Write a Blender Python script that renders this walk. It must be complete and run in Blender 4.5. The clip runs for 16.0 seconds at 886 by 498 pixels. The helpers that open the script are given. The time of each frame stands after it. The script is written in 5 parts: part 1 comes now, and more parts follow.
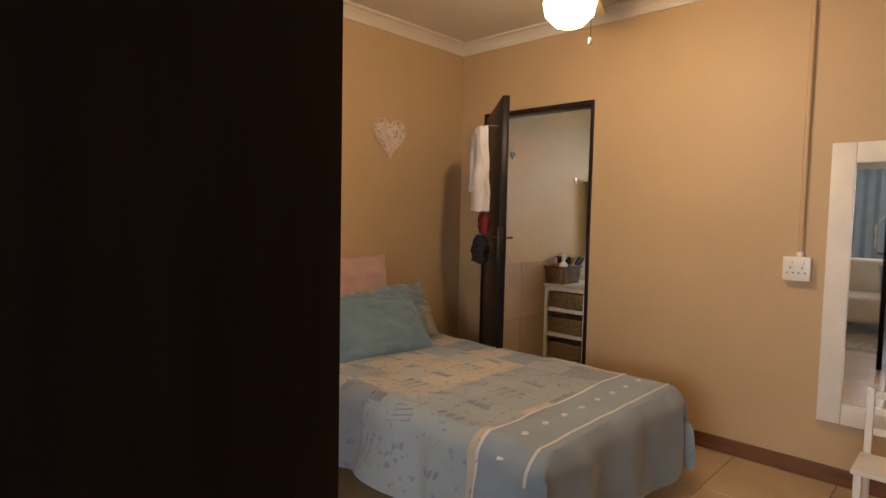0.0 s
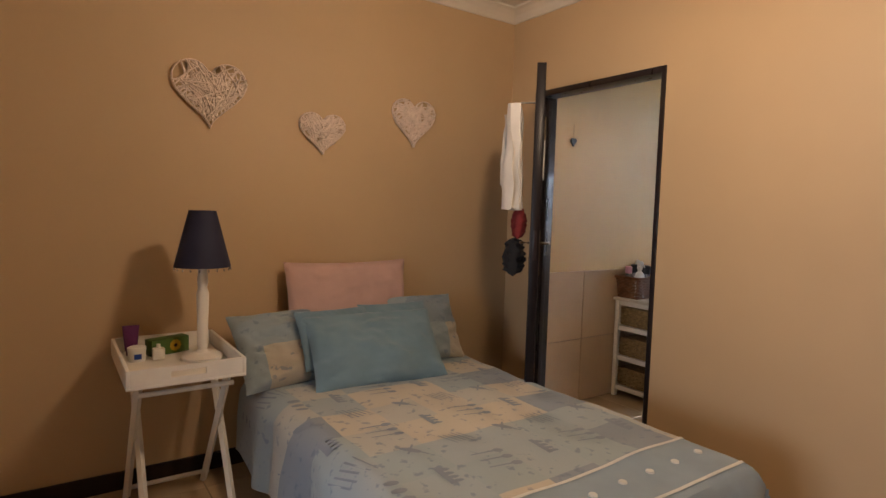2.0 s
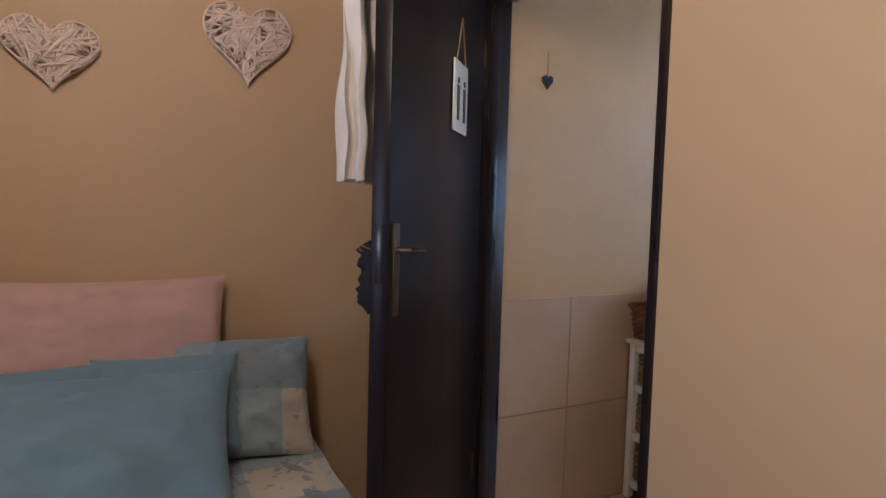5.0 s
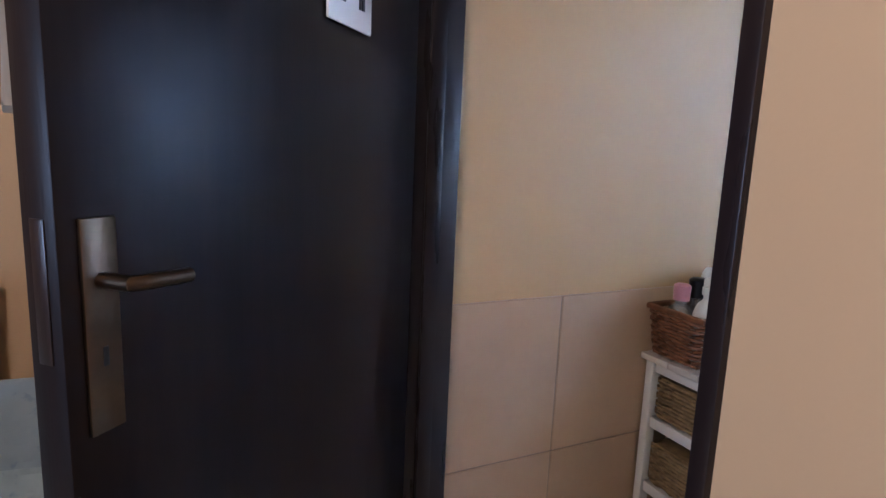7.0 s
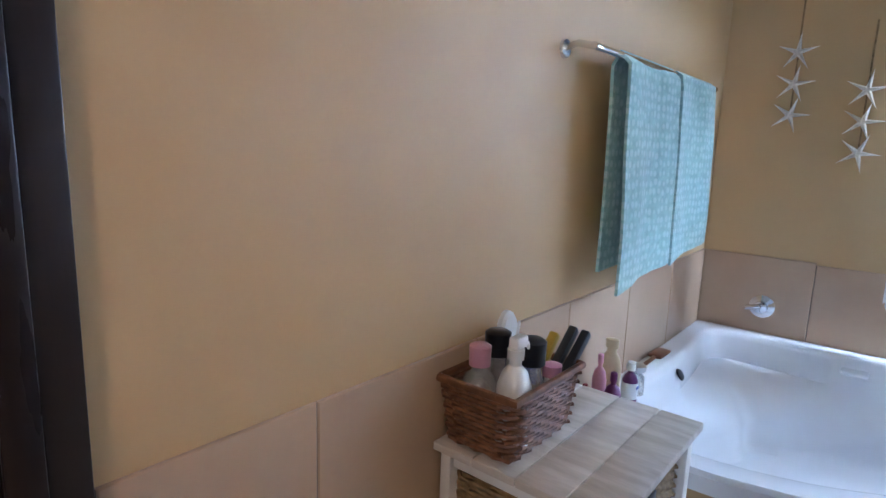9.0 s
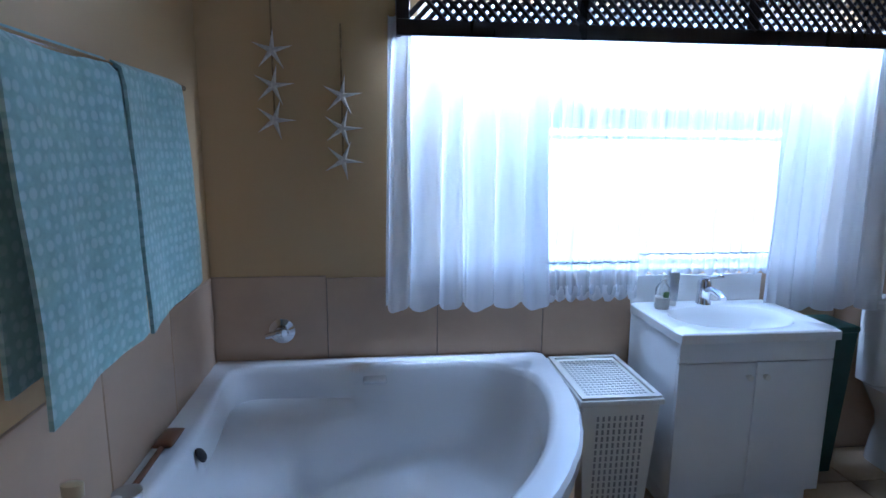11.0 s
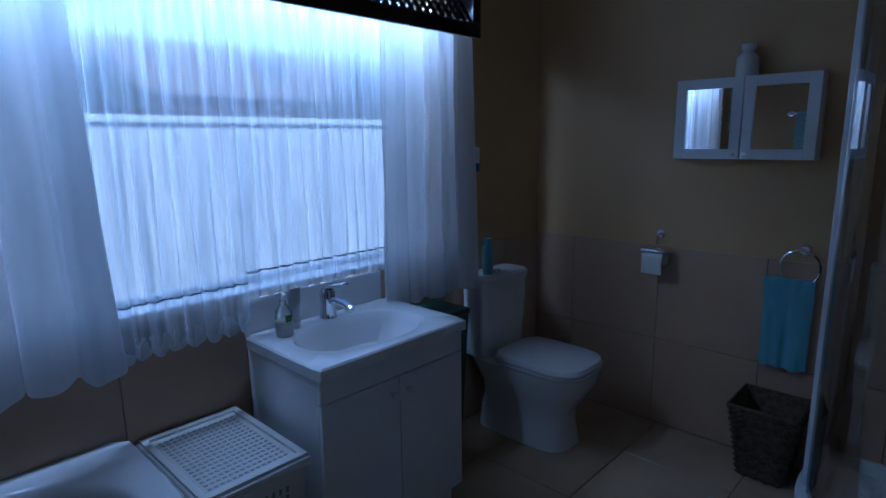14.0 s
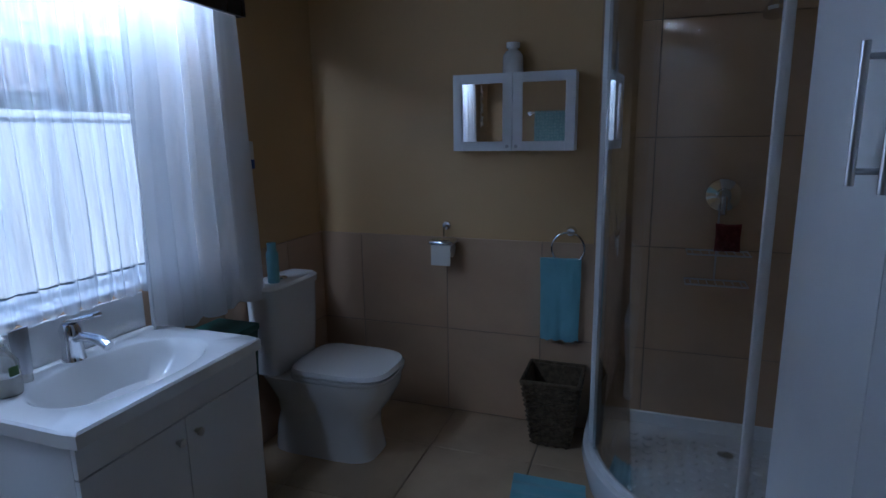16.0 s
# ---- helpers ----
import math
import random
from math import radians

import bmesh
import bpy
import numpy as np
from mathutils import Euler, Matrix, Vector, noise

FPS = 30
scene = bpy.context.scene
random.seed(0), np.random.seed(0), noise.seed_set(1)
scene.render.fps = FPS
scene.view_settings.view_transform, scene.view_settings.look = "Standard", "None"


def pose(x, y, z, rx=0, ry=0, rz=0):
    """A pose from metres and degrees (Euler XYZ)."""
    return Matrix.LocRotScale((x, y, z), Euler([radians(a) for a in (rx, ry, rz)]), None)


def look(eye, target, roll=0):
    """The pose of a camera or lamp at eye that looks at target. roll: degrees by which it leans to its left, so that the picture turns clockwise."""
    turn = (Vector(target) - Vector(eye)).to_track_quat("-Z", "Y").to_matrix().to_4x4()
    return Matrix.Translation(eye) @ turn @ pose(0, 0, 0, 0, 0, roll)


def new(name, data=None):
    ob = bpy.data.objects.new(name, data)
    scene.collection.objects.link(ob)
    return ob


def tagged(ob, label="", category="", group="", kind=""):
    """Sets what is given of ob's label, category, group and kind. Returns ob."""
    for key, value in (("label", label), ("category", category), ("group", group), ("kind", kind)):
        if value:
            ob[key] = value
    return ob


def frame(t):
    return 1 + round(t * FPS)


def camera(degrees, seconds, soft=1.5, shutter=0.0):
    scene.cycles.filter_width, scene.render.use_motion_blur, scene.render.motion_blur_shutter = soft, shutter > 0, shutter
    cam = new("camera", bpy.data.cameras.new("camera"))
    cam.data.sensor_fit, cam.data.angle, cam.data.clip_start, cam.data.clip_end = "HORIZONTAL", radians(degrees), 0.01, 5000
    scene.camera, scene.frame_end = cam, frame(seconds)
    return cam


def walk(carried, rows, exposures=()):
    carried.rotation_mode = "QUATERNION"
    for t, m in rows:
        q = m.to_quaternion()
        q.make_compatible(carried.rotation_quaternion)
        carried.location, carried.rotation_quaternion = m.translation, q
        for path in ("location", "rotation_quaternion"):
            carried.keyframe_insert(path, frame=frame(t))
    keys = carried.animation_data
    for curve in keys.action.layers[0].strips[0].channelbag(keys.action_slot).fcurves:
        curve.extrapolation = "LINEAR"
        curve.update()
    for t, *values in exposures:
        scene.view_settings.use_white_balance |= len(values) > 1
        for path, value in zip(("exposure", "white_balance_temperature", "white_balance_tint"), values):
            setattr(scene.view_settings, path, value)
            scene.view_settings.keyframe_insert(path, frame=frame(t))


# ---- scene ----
cam = camera(76.0, 16.0)
PATH = [
    (0, (3.046, -3.397, 1.311), (1.67, -1.95, 1.191), 1.2),
    (0.5, (2.949, -3.178, 1.318), (1.535, -1.769, 1.195), 1.3),
    (1, (2.908, -2.994, 1.308), (1.44, -1.641, 1.179), 1.4),
    (1.5, (2.906, -2.756, 1.328), (1.362, -1.492, 1.19), 1.5),
    (2, (2.912, -2.557, 1.339), (1.276, -1.416, 1.194), 1.7),
    (2.5, (2.833, -2.311, 1.345), (1.15, -1.24, 1.196), 1.8),
    (3, (2.702, -2.096, 1.346), (1.009, -1.042, 1.197), 1.8),
    (3.5, (2.561, -1.833, 1.333), (0.855, -0.8, 1.185), 1.8),
    (4, (2.44, -1.58, 1.335), (0.712, -0.584, 1.179), 1.8),
    (4.5, (2.291, -1.315, 1.332), (0.537, -0.368, 1.171), 2.0),
    (5, (2.124, -1.075, 1.268), (0.349, -0.163, 1.141), 1.6),
    (5.2, (2.063, -1.021, 1.25), (0.302, -0.082, 1.113), 1.0),
    (5.6, (2.085, -0.85, 1.285), (0.315, 0.07, 1.11), 1.3),
    (6.2, (1.92, -0.52, 1.31), (0.15, 0.37, 1.06), 1.7),
    (6.8, (1.63, -0.5, 1.315), (-0.14, 0.37, 1.005), 2.2),
    (7.3, (1.392, -0.501, 1.307), (-0.381, 0.356, 0.959), 2.6),
    (7.5, (1.334, -0.449, 1.337), (-0.422, 0.436, 0.968), 2.4),
    (8, (1.227, -0.316, 1.344), (-0.45, 0.707, 0.971), 2.2),
    (8.5, (1.106, -0.178, 1.357), (-0.411, 1.073, 0.992), 2.0),
    (9, (1.017, -0.091, 1.384), (-0.232, 1.43, 1.032), 2.0),
    (9.5, (0.982, -0.005, 1.392), (0.04, 1.727, 1.058), 1.4),
    (10, (0.997, 0.181, 1.389), (0.382, 2.053, 1.049), 1.0),
    (10.2, (1.013, 0.253, 1.414), (0.576, 2.174, 1.071), 0.8),
    (12.3, (0.865, 0.734, 1.487), (1.737, 2.499, 1.134), -0.1),
    (12.5, (0.884, 0.757, 1.49), (1.82, 2.489, 1.136), -0.3),
    (13, (0.959, 0.88, 1.49), (2.077, 2.498, 1.128), -0.5),
    (13.5, (1.1, 0.981, 1.486), (2.371, 2.48, 1.11), -0.7),
    (14, (1.19, 1.076, 1.457), (2.615, 2.428, 1.078), -0.7),
    (14.5, (1.249, 1.14, 1.439), (2.789, 2.357, 1.055), -0.6),
    (15, (1.262, 1.205, 1.419), (2.922, 2.253, 1.036), -0.5),
    (15.5, (1.268, 1.261, 1.409), (3.05, 2.086, 1.03), -0.5),
    (16, (1.27, 1.266, 1.43), (3.118, 1.924, 1.039), -0.8),
]
walk(cam, [(t, look(eye, target, roll)) for t, eye, target, roll in PATH],
     [(0, 3.5, 7500, 15), (3, 3.55, 6250, 15), (5, 3.6, 5400, 16), (7.3, 4.0, 4950, 16), (9.2, 3.8, 5300, 16), (10.2, 3.2, 5150, 15), (12.3, 1.3, 4500, 16), (13.2, 0.75, 4400, 16), (14.5, 0.35, 4500, 16), (15, 0.55, 4750, 17), (16, 0.95, 5150, 17)])

# ---- light ----
world = bpy.data.worlds.new("sky")
scene.world = world
world.use_nodes = True
wn = world.node_tree
sky = wn.nodes.new("ShaderNodeTexSky")
sky.sky_type, sky.sun_disc = "NISHITA", False
sky.sun_elevation, sky.sun_rotation = radians(48), radians(200)
wn.nodes["Background"].inputs["Strength"].default_value = 0.15
wn.links.new(sky.outputs[0], wn.nodes["Background"].inputs[0])


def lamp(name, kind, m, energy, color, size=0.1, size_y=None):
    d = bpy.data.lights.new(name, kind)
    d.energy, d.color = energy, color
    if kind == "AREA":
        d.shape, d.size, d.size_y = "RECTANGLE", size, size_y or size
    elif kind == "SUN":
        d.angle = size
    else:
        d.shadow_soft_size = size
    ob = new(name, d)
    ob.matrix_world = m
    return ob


lamp("sun", "SUN", look((3, -8, 12), (5, 2, 0)), 3.8, (1, 0.95, 0.88), radians(0.6))
lamp("ceiling_bulb", "POINT", pose(1.75, -1.3, 2.2), 3.2, (1.0, 0.77, 0.56), 0.07)
lamp("lounge_daylight", "AREA", look((3.2, -7.7, 1.6), (3.0, 0, 1.1)), 15, (0.72, 0.84, 1.0), 2.4, 1.6)
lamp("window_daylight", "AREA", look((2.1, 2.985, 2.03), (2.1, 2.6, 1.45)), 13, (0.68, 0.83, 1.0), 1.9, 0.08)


# ---- materials ----
def mat(name, col, rough=0.5, metal=0.0, var=0.12, scale=6.0, grain=120.0, bump=0.05, dist=0.002,
        col2=None, sheen=0.0, trans=0.0, alpha=1.0, coat=0.0, stretch=(1, 1, 1), spread=0.0, emit=0.0):
    m = bpy.data.materials.new(name)
    m.use_nodes = True
    t = m.node_tree
    n, l = t.nodes, t.links
    b = n["Principled BSDF"]
    b.inputs["Roughness"].default_value, b.inputs["Metallic"].default_value = rough, metal
    co = n.new("ShaderNodeTexCoord")
    mp = n.new("ShaderNodeMapping")
    mp.inputs["Scale"].default_value = stretch
    l.new(co.outputs["Object"], mp.inputs[0])
    big, fine = n.new("ShaderNodeTexNoise"), n.new("ShaderNodeTexNoise")
    big.inputs["Scale"].default_value, fine.inputs["Scale"].default_value = scale, grain
    big.inputs["Detail"].default_value, fine.inputs["Detail"].default_value = 5, 3
    l.new(mp.outputs[0], big.inputs[0])
    l.new(mp.outputs[0], fine.inputs[0])
    mix = n.new("ShaderNodeMix")
    mix.data_type = "RGBA"
    c2 = col2 or [c * (1 - 2.2 * var) for c in col]
    mix.inputs["A"].default_value, mix.inputs["B"].default_value = (*col, 1), (*c2, 1)
    add = n.new("ShaderNodeMath")
    add.operation = "MULTIPLY_ADD"
    add.inputs[1].default_value = 0.35
    l.new(fine.outputs[0], add.inputs[0])
    sub = n.new("ShaderNodeMapRange")
    sub.inputs[1].default_value, sub.inputs[2].default_value = 0.35, 0.72
    l.new(big.outputs[0], sub.inputs[0])
    l.new(sub.outputs[0], add.inputs[2])
    clamp = n.new("ShaderNodeClamp")
    l.new(add.outputs[0], clamp.inputs[0])
    l.new(clamp.outputs[0], mix.inputs["Factor"])
    out = mix.outputs["Result"]
    if spread:
        info, hsv = n.new("ShaderNodeObjectInfo"), n.new("ShaderNodeHueSaturation")
        rg = n.new("ShaderNodeMapRange")
        rg.inputs[3].default_value, rg.inputs[4].default_value = 1 - spread, 1 + spread
        l.new(info.outputs["Random"], rg.inputs[0])
        l.new(rg.outputs[0], hsv.inputs["Value"])
        l.new(out, hsv.inputs["Color"])
        out = hsv.outputs[0]
    l.new(out, b.inputs["Base Color"])
    rr = n.new("ShaderNodeMapRange")
    rr.inputs[3].default_value, rr.inputs[4].default_value = max(0.02, rough * 0.85), min(1, rough * 1.2)
    l.new(big.outputs[0], rr.inputs[0])
    l.new(rr.outputs[0], b.inputs["Roughness"])
    if bump:
        bp = n.new("ShaderNodeBump")
        bp.inputs["Strength"].default_value, bp.inputs["Distance"].default_value = bump, dist
        l.new(fine.outputs[0], bp.inputs["Height"])
        l.new(bp.outputs[0], b.inputs["Normal"])
    b.inputs["Sheen Weight"].default_value = sheen
    b.inputs["Transmission Weight"].default_value = trans
    b.inputs["Alpha"].default_value = alpha
    b.inputs["Coat Weight"].default_value = coat
    if emit:
        b.inputs["Emission Color"].default_value = (*col, 1)
        b.inputs["Emission Strength"].default_value = emit
    return m


M_TAN = mat("tan_wall_paint", (0.54, 0.377, 0.213), 0.55, var=0.03, scale=1.5, grain=160, bump=0.12)
M_CREAM = mat("cream_wall_paint", (0.60, 0.40, 0.19), 0.55, var=0.04, scale=1.5, grain=120, bump=0.15)
M_CEIL = mat("ceiling_paint", (0.74, 0.68, 0.58), 0.7, var=0.04, scale=2, bump=0.05)
M_DARK = mat("dark_stained_wood", (0.012, 0.009, 0.011), 0.28, var=0.25, scale=5, grain=60, bump=0.06, col2=(0.022, 0.014, 0.012), stretch=(4, 4, 0.5), coat=0.05)
M_LEAF = mat("dark_door_panel", (0.007, 0.005, 0.006), 0.34, var=0.25, scale=5, grain=70, bump=0.06, col2=(0.014, 0.010, 0.010), stretch=(5, 5, 0.4))
M_LEAF.node_tree.nodes["Principled BSDF"].inputs["Specular IOR Level"].default_value = 0.14
M_DARK.node_tree.nodes["Principled BSDF"].inputs["Specular IOR Level"].default_value = 0.3
M_FTILE = mat("beige_floor_tile", (0.52, 0.38, 0.235), 0.25, var=0.08, scale=4, grain=60, bump=0.03, spread=0.05)
M_GROUT = mat("grey_grout", (0.20, 0.17, 0.14), 0.9, var=0.15, scale=20)
M_WTILE = mat("beige_wall_tile", (0.54, 0.37, 0.235), 0.3, var=0.06, scale=3, grain=40, bump=0.03, spread=0.04)
M_SKIRT = mat("brown_skirting_wood", (0.20, 0.075, 0.03), 0.4, var=0.2, scale=6, stretch=(0.4, 0.4, 3), coat=0.2)
M_WHITEP = mat("white_painted_wood", (0.78, 0.74, 0.67), 0.45, var=0.05, scale=9, grain=90, bump=0.08)
M_WHITE = mat("white_laminate", (0.78, 0.79, 0.80), 0.35, var=0.02, scale=4, bump=0.02)
M_ACRYL = mat("white_acrylic", (0.82, 0.82, 0.82), 0.14, var=0.02, scale=3, bump=0.0, coat=0.5)
M_CERAM = mat("white_ceramic", (0.80, 0.79, 0.77), 0.1, var=0.02, scale=3, bump=0.0, coat=0.5)
M_CHROME = mat("chrome", (0.75, 0.75, 0.77), 0.1, 1.0, var=0.03, bump=0.0)
M_STEEL = mat("brushed_steel", (0.55, 0.55, 0.56), 0.3, 1.0, var=0.05, bump=0.02)
M_LAM = mat("laminate_floor", (0.36, 0.28, 0.22), 0.3, var=0.2, scale=4, stretch=(5, 0.6, 1), spread=0.1)
M_LOUNGE = mat("lounge_wall_paint", (0.62, 0.58, 0.52), 0.6, var=0.04)
M_GLASS = mat("clear_glass", (0.95, 0.97, 0.97), 0.02, var=0.0, bump=0.0, trans=1.0)


# ---- mesh helpers ----
def box(bm, x0, y0, z0, x1, y1, z1, m=None):
    vs = [bm.verts.new((x, y, z)) for z in (z0, z1) for x, y in ((x0, y0), (x1, y0), (x1, y1), (x0, y1))]
    fs = [(3, 2, 1, 0), (4, 5, 6, 7), (0, 1, 5, 4), (1, 2, 6, 5), (2, 3, 7, 6), (3, 0, 4, 7)]
    for f in fs:
        bm.faces.new([vs[i] for i in f])
    if m is not None:
        bmesh.ops.transform(bm, matrix=m, verts=vs)
    return vs


def rbox(x0, y0, z0, x1, y1, z1, r=0.01, seg=2, m=None):
    bm = bmesh.new()
    box(bm, x0, y0, z0, x1, y1, z1)
    bmesh.ops.bevel(bm, geom=bm.edges[:], offset=r, segments=seg, affect="EDGES", profile=0.5)
    if m is not None:
        bmesh.ops.transform(bm, matrix=m, verts=bm.verts[:])
    return bm


def tube(bm, p, q, r0, r1=None, seg=12, cap=True):
    p, q = Vector(p), Vector(q)
    r1 = r0 if r1 is None else r1
    turn = (q - p).to_track_quat("Z", "Y").to_matrix()
    ring = []
    for c, r in ((p, r0), (q, r1)):
        ring.append([bm.verts.new(c + turn @ Vector((math.cos(2 * math.pi * i / seg) * r, math.sin(2 * math.pi * i / seg) * r, 0))) for i in range(seg)])
    for i in range(seg):
        bm.faces.new((ring[0][i], ring[0][(i + 1) % seg], ring[1][(i + 1) % seg], ring[1][i]))
    if cap:
        bm.faces.new(ring[0][::-1])
        bm.faces.new(ring[1])
    return bm


def pipe(points, r, seg=8, bm=None):
    """A round bar along a smooth line of points."""
    bm = bm or bmesh.new()
    pts = [Vector(p) for p in points]
    prev = None
    for i, p in enumerate(pts):
        d = (pts[min(i + 1, len(pts) - 1)] - pts[max(i - 1, 0)]).normalized()
        turn = d.to_track_quat("Z", "Y").to_matrix()
        ring = [bm.verts.new(p + turn @ Vector((math.cos(2 * math.pi * k / seg) * r, math.sin(2 * math.pi * k / seg) * r, 0))) for k in range(seg)]
        if prev:
            best = min(range(seg), key=lambda s: (ring[s].co - prev[0].co).length)
            ring = ring[best:] + ring[:best]
            for k in range(seg):
                bm.faces.new((prev[k], prev[(k + 1) % seg], ring[(k + 1) % seg], ring[k]))
        else:
            bm.faces.new(ring[::-1])
        prev = ring
    bm.faces.new(prev)
    return bm


def lathe(profile, seg=24, m=None, bm=None):
    """A turned shape from (radius, height) pairs."""
    bm = bm or bmesh.new()
    rings, made = [], []
    for r, z in profile:
        ring = [bm.verts.new((math.cos(2 * math.pi * i / seg) * r, math.sin(2 * math.pi * i / seg) * r, z)) for i in range(seg)] if r > 1e-5 else [bm.verts.new((0, 0, z))]
        rings.append(ring)
        made += ring
    for a, b in zip(rings, rings[1:]):
        for i in range(seg):
            j = (i + 1) % seg
            if len(a) == 1 and len(b) > 1:
                bm.faces.new((a[0], b[j], b[i])[::-1])
            elif len(b) == 1 and len(a) > 1:
                bm.faces.new((a[i], a[j], b[0]))
            elif len(a) > 1:
                bm.faces.new((a[i], a[j], b[j], b[i]))
    if m is not None:
        bmesh.ops.transform(bm, matrix=m, verts=made)
    return bm


def loft(loops, cap=True, bm=None):
    """A skin over closed loops of equally many points."""
    bm = bm or bmesh.new()
    rows = [[bm.verts.new(p) for p in loop] for loop in loops]
    k = len(rows[0])
    for a, b in zip(rows, rows[1:]):
        for i in range(k):
            bm.faces.new((a[i], a[(i + 1) % k], b[(i + 1) % k], b[i]))
    if cap:
        bm.faces.new(rows[0][::-1])
        bm.faces.new(rows[-1])
    return bm


def sheet(f, nu, nv, thick=0.0, bm=None):
    """A skin over a grid f(u, v), both 0 to 1; with a thickness it is solid."""
    bm = bm or bmesh.new()
    g = [[bm.verts.new(f(i / nu, j / nv)) for j in range(nv + 1)] for i in range(nu + 1)]
    for i in range(nu):
        for j in range(nv):
            bm.faces.new((g[i][j], g[i + 1][j], g[i + 1][j + 1], g[i][j + 1]))
    if thick:
        bmesh.ops.recalc_face_normals(bm, faces=bm.faces[:])
        bmesh.ops.solidify(bm, geom=bm.faces[:], thickness=thick)
    return bm


def mesh_of(name, bm, material, smooth=True):
    bmesh.ops.recalc_face_normals(bm, faces=bm.faces[:])
    me = bpy.data.meshes.new(name)
    bm.to_mesh(me)
    bm.free()
    me.materials.append(material)
    if smooth:
        for p in me.polygons:
            p.use_smooth = True
        me.set_sharp_from_angle(angle=radians(38))
    return me


def part(name, bm, material, parent=None, label="", smooth=True):
    ob = new(name, mesh_of(name, bm, material, smooth))
    if parent is not None:
        ob.parent = parent
    if label:
        ob["label"] = label
    return ob


def thing(name, label, category, m=None, group="", kind=""):
    ob = tagged(new(name), label, category, group, kind)
    if m is not None:
        ob.matrix_world = m
    return ob


def boxes(*bs):
    bm = bmesh.new()
    for b in bs:
        box(bm, *b)
    return bm


def setting(name, bm, material, label="", category=""):
    return tagged(part(name, bm, material, smooth=False), label, category, kind="structure")


# ---- structure ----
H = 2.64
XL, YW, XT = 0.245, 2.92, 3.93
wall_west = setting("wall_west", boxes((-0.2, -3.94, -0.1, 0, 0.0, H)), M_TAN, "tan painted bedroom wall behind the bed", "wall")
setting("wall_north", boxes((-0.2, 0, -0.1, 0.235, 0.09, H), (1.16, 0, -0.1, 3.9, 0.09, H), (0.235, 0, 2.085, 1.16, 0.09, H)), M_TAN, "tan painted bedroom wall with a doorway", "wall")
setting("wall_bath_south", boxes((1.16, 0.09, -0.1, 4.13, 0.18, H), (0.245, 0.09, 2.085, 1.16, 0.18, H)), M_CREAM, "cream painted bathroom wall beside the doorway", "wall")
setting("wall_east", boxes((3.7, -3.76, -0.1, 3.9, 0, H)), M_TAN, "tan painted plain bedroom wall", "wall")
setting("wall_south", boxes((-0.2, -3.94, -0.1, 1.5, -3.76, H), (3.46, -3.94, -0.1, 3.9, -3.76, H), (1.5, -3.94, 2.12, 3.46, -3.76, H)), M_TAN, "tan painted wall with a wide doorway", "wall")
wall_bath_west = setting("wall_bath_west", boxes((0.05, 0.09, -0.1, XL, YW + 0.2, H)), M_CREAM, "cream painted bathroom wall above beige tiles", "wall")
WX0, WX1, WZ0, WZ1 = 1.12, 3.08, 0.92, 2.08
wall_bath_north = setting("wall_bath_north", boxes((XL, YW, -0.1, WX0, YW + 0.2, H), (WX1, YW, -0.1, XT + 0.2, YW + 0.2, H), (WX0, YW, -0.1, WX1, YW + 0.2, WZ0), (WX0, YW, WZ1, WX1, YW + 0.2, H)), M_CREAM, "cream painted bathroom wall with a window", "wall")
wall_bath_east = setting("wall_bath_east", boxes((XT, 0.18, -0.1, XT + 0.2, YW, H)), M_CREAM, "cream painted bathroom wall behind the toilet", "wall")
setting("wall_shower", boxes((3.0, 0.18, -0.1, XT, 0.53, H)), M_CREAM, "wall behind the shower", "wall")
floor_bed = setting("floor_bedroom", boxes((-0.2, -3.94, -0.12, 3.9, 0.0, -0.006)), M_GROUT, "beige tiled bedroom floor", "floor")
floor_bath = setting("floor_bathroom", boxes((0.05, 0.0, -0.12, 4.13, 3.12, -0.006)), M_GROUT, "beige tiled bathroom floor", "floor")
floor_lounge = setting("floor_lounge", boxes((-1.0, -8.2, -0.12, 6, -3.94, -0.003)), M_LAM, "brown laminate floor of the lounge", "floor")
setting("ceiling", boxes((-0.2, -3.94, H, 4.13, 3.12, H + 0.1)), M_CEIL, "off-white painted ceiling", "ceiling")
setting("ceiling_lounge", boxes((-1.0, -8.2, H, 6, -3.94, H + 0.1)), M_CEIL, "off-white ceiling of the lounge", "ceiling")
for n, b in (("wall_lounge_west", (-1.2, -8.2, -0.1, -1.0, -3.94, H)), ("wall_lounge_east", (6.0, -8.2, -0.1, 6.2, -3.94, H)), ("wall_lounge_south", (-1.2, -8.4, -0.1, 6.2, -8.2, H)),
             ("wall_lounge_north", (3.9, -3.94, -0.1, 6.2, -3.74, H)), ("wall_lounge_corner", (-1.2, -3.94, -0.1, -0.2, -3.74, H))):
    setting(n, boxes(b), M_LOUNGE, "plain painted lounge wall", "wall")
# cornice, stepped cove along the bedroom ceiling
for n, p, q in (("cornice", (0, -3.76), (0, 0)), ("cornice", (0, 0), (3.7, 0))):
    bm = bmesh.new()
    prof = [(0.0, 0.0), (0.085, 0.0), (0.085, -0.012), (0.06, -0.02), (0.035, -0.04), (0.02, -0.06), (0.012, -0.078), (0.0, -0.08)]
    rows = []
    for e in (p, q):
        if p[0] == q[0]:
            rows.append([(e[0] + a, e[1], H + b - 0.002) for a, b in prof])
        else:
            rows.append([(e[0], e[1] - a, H + b - 0.002) for a, b in prof])
    setting("cornice", loft(rows), M_CEIL, "off-white moulded ceiling cornice", "cornice")
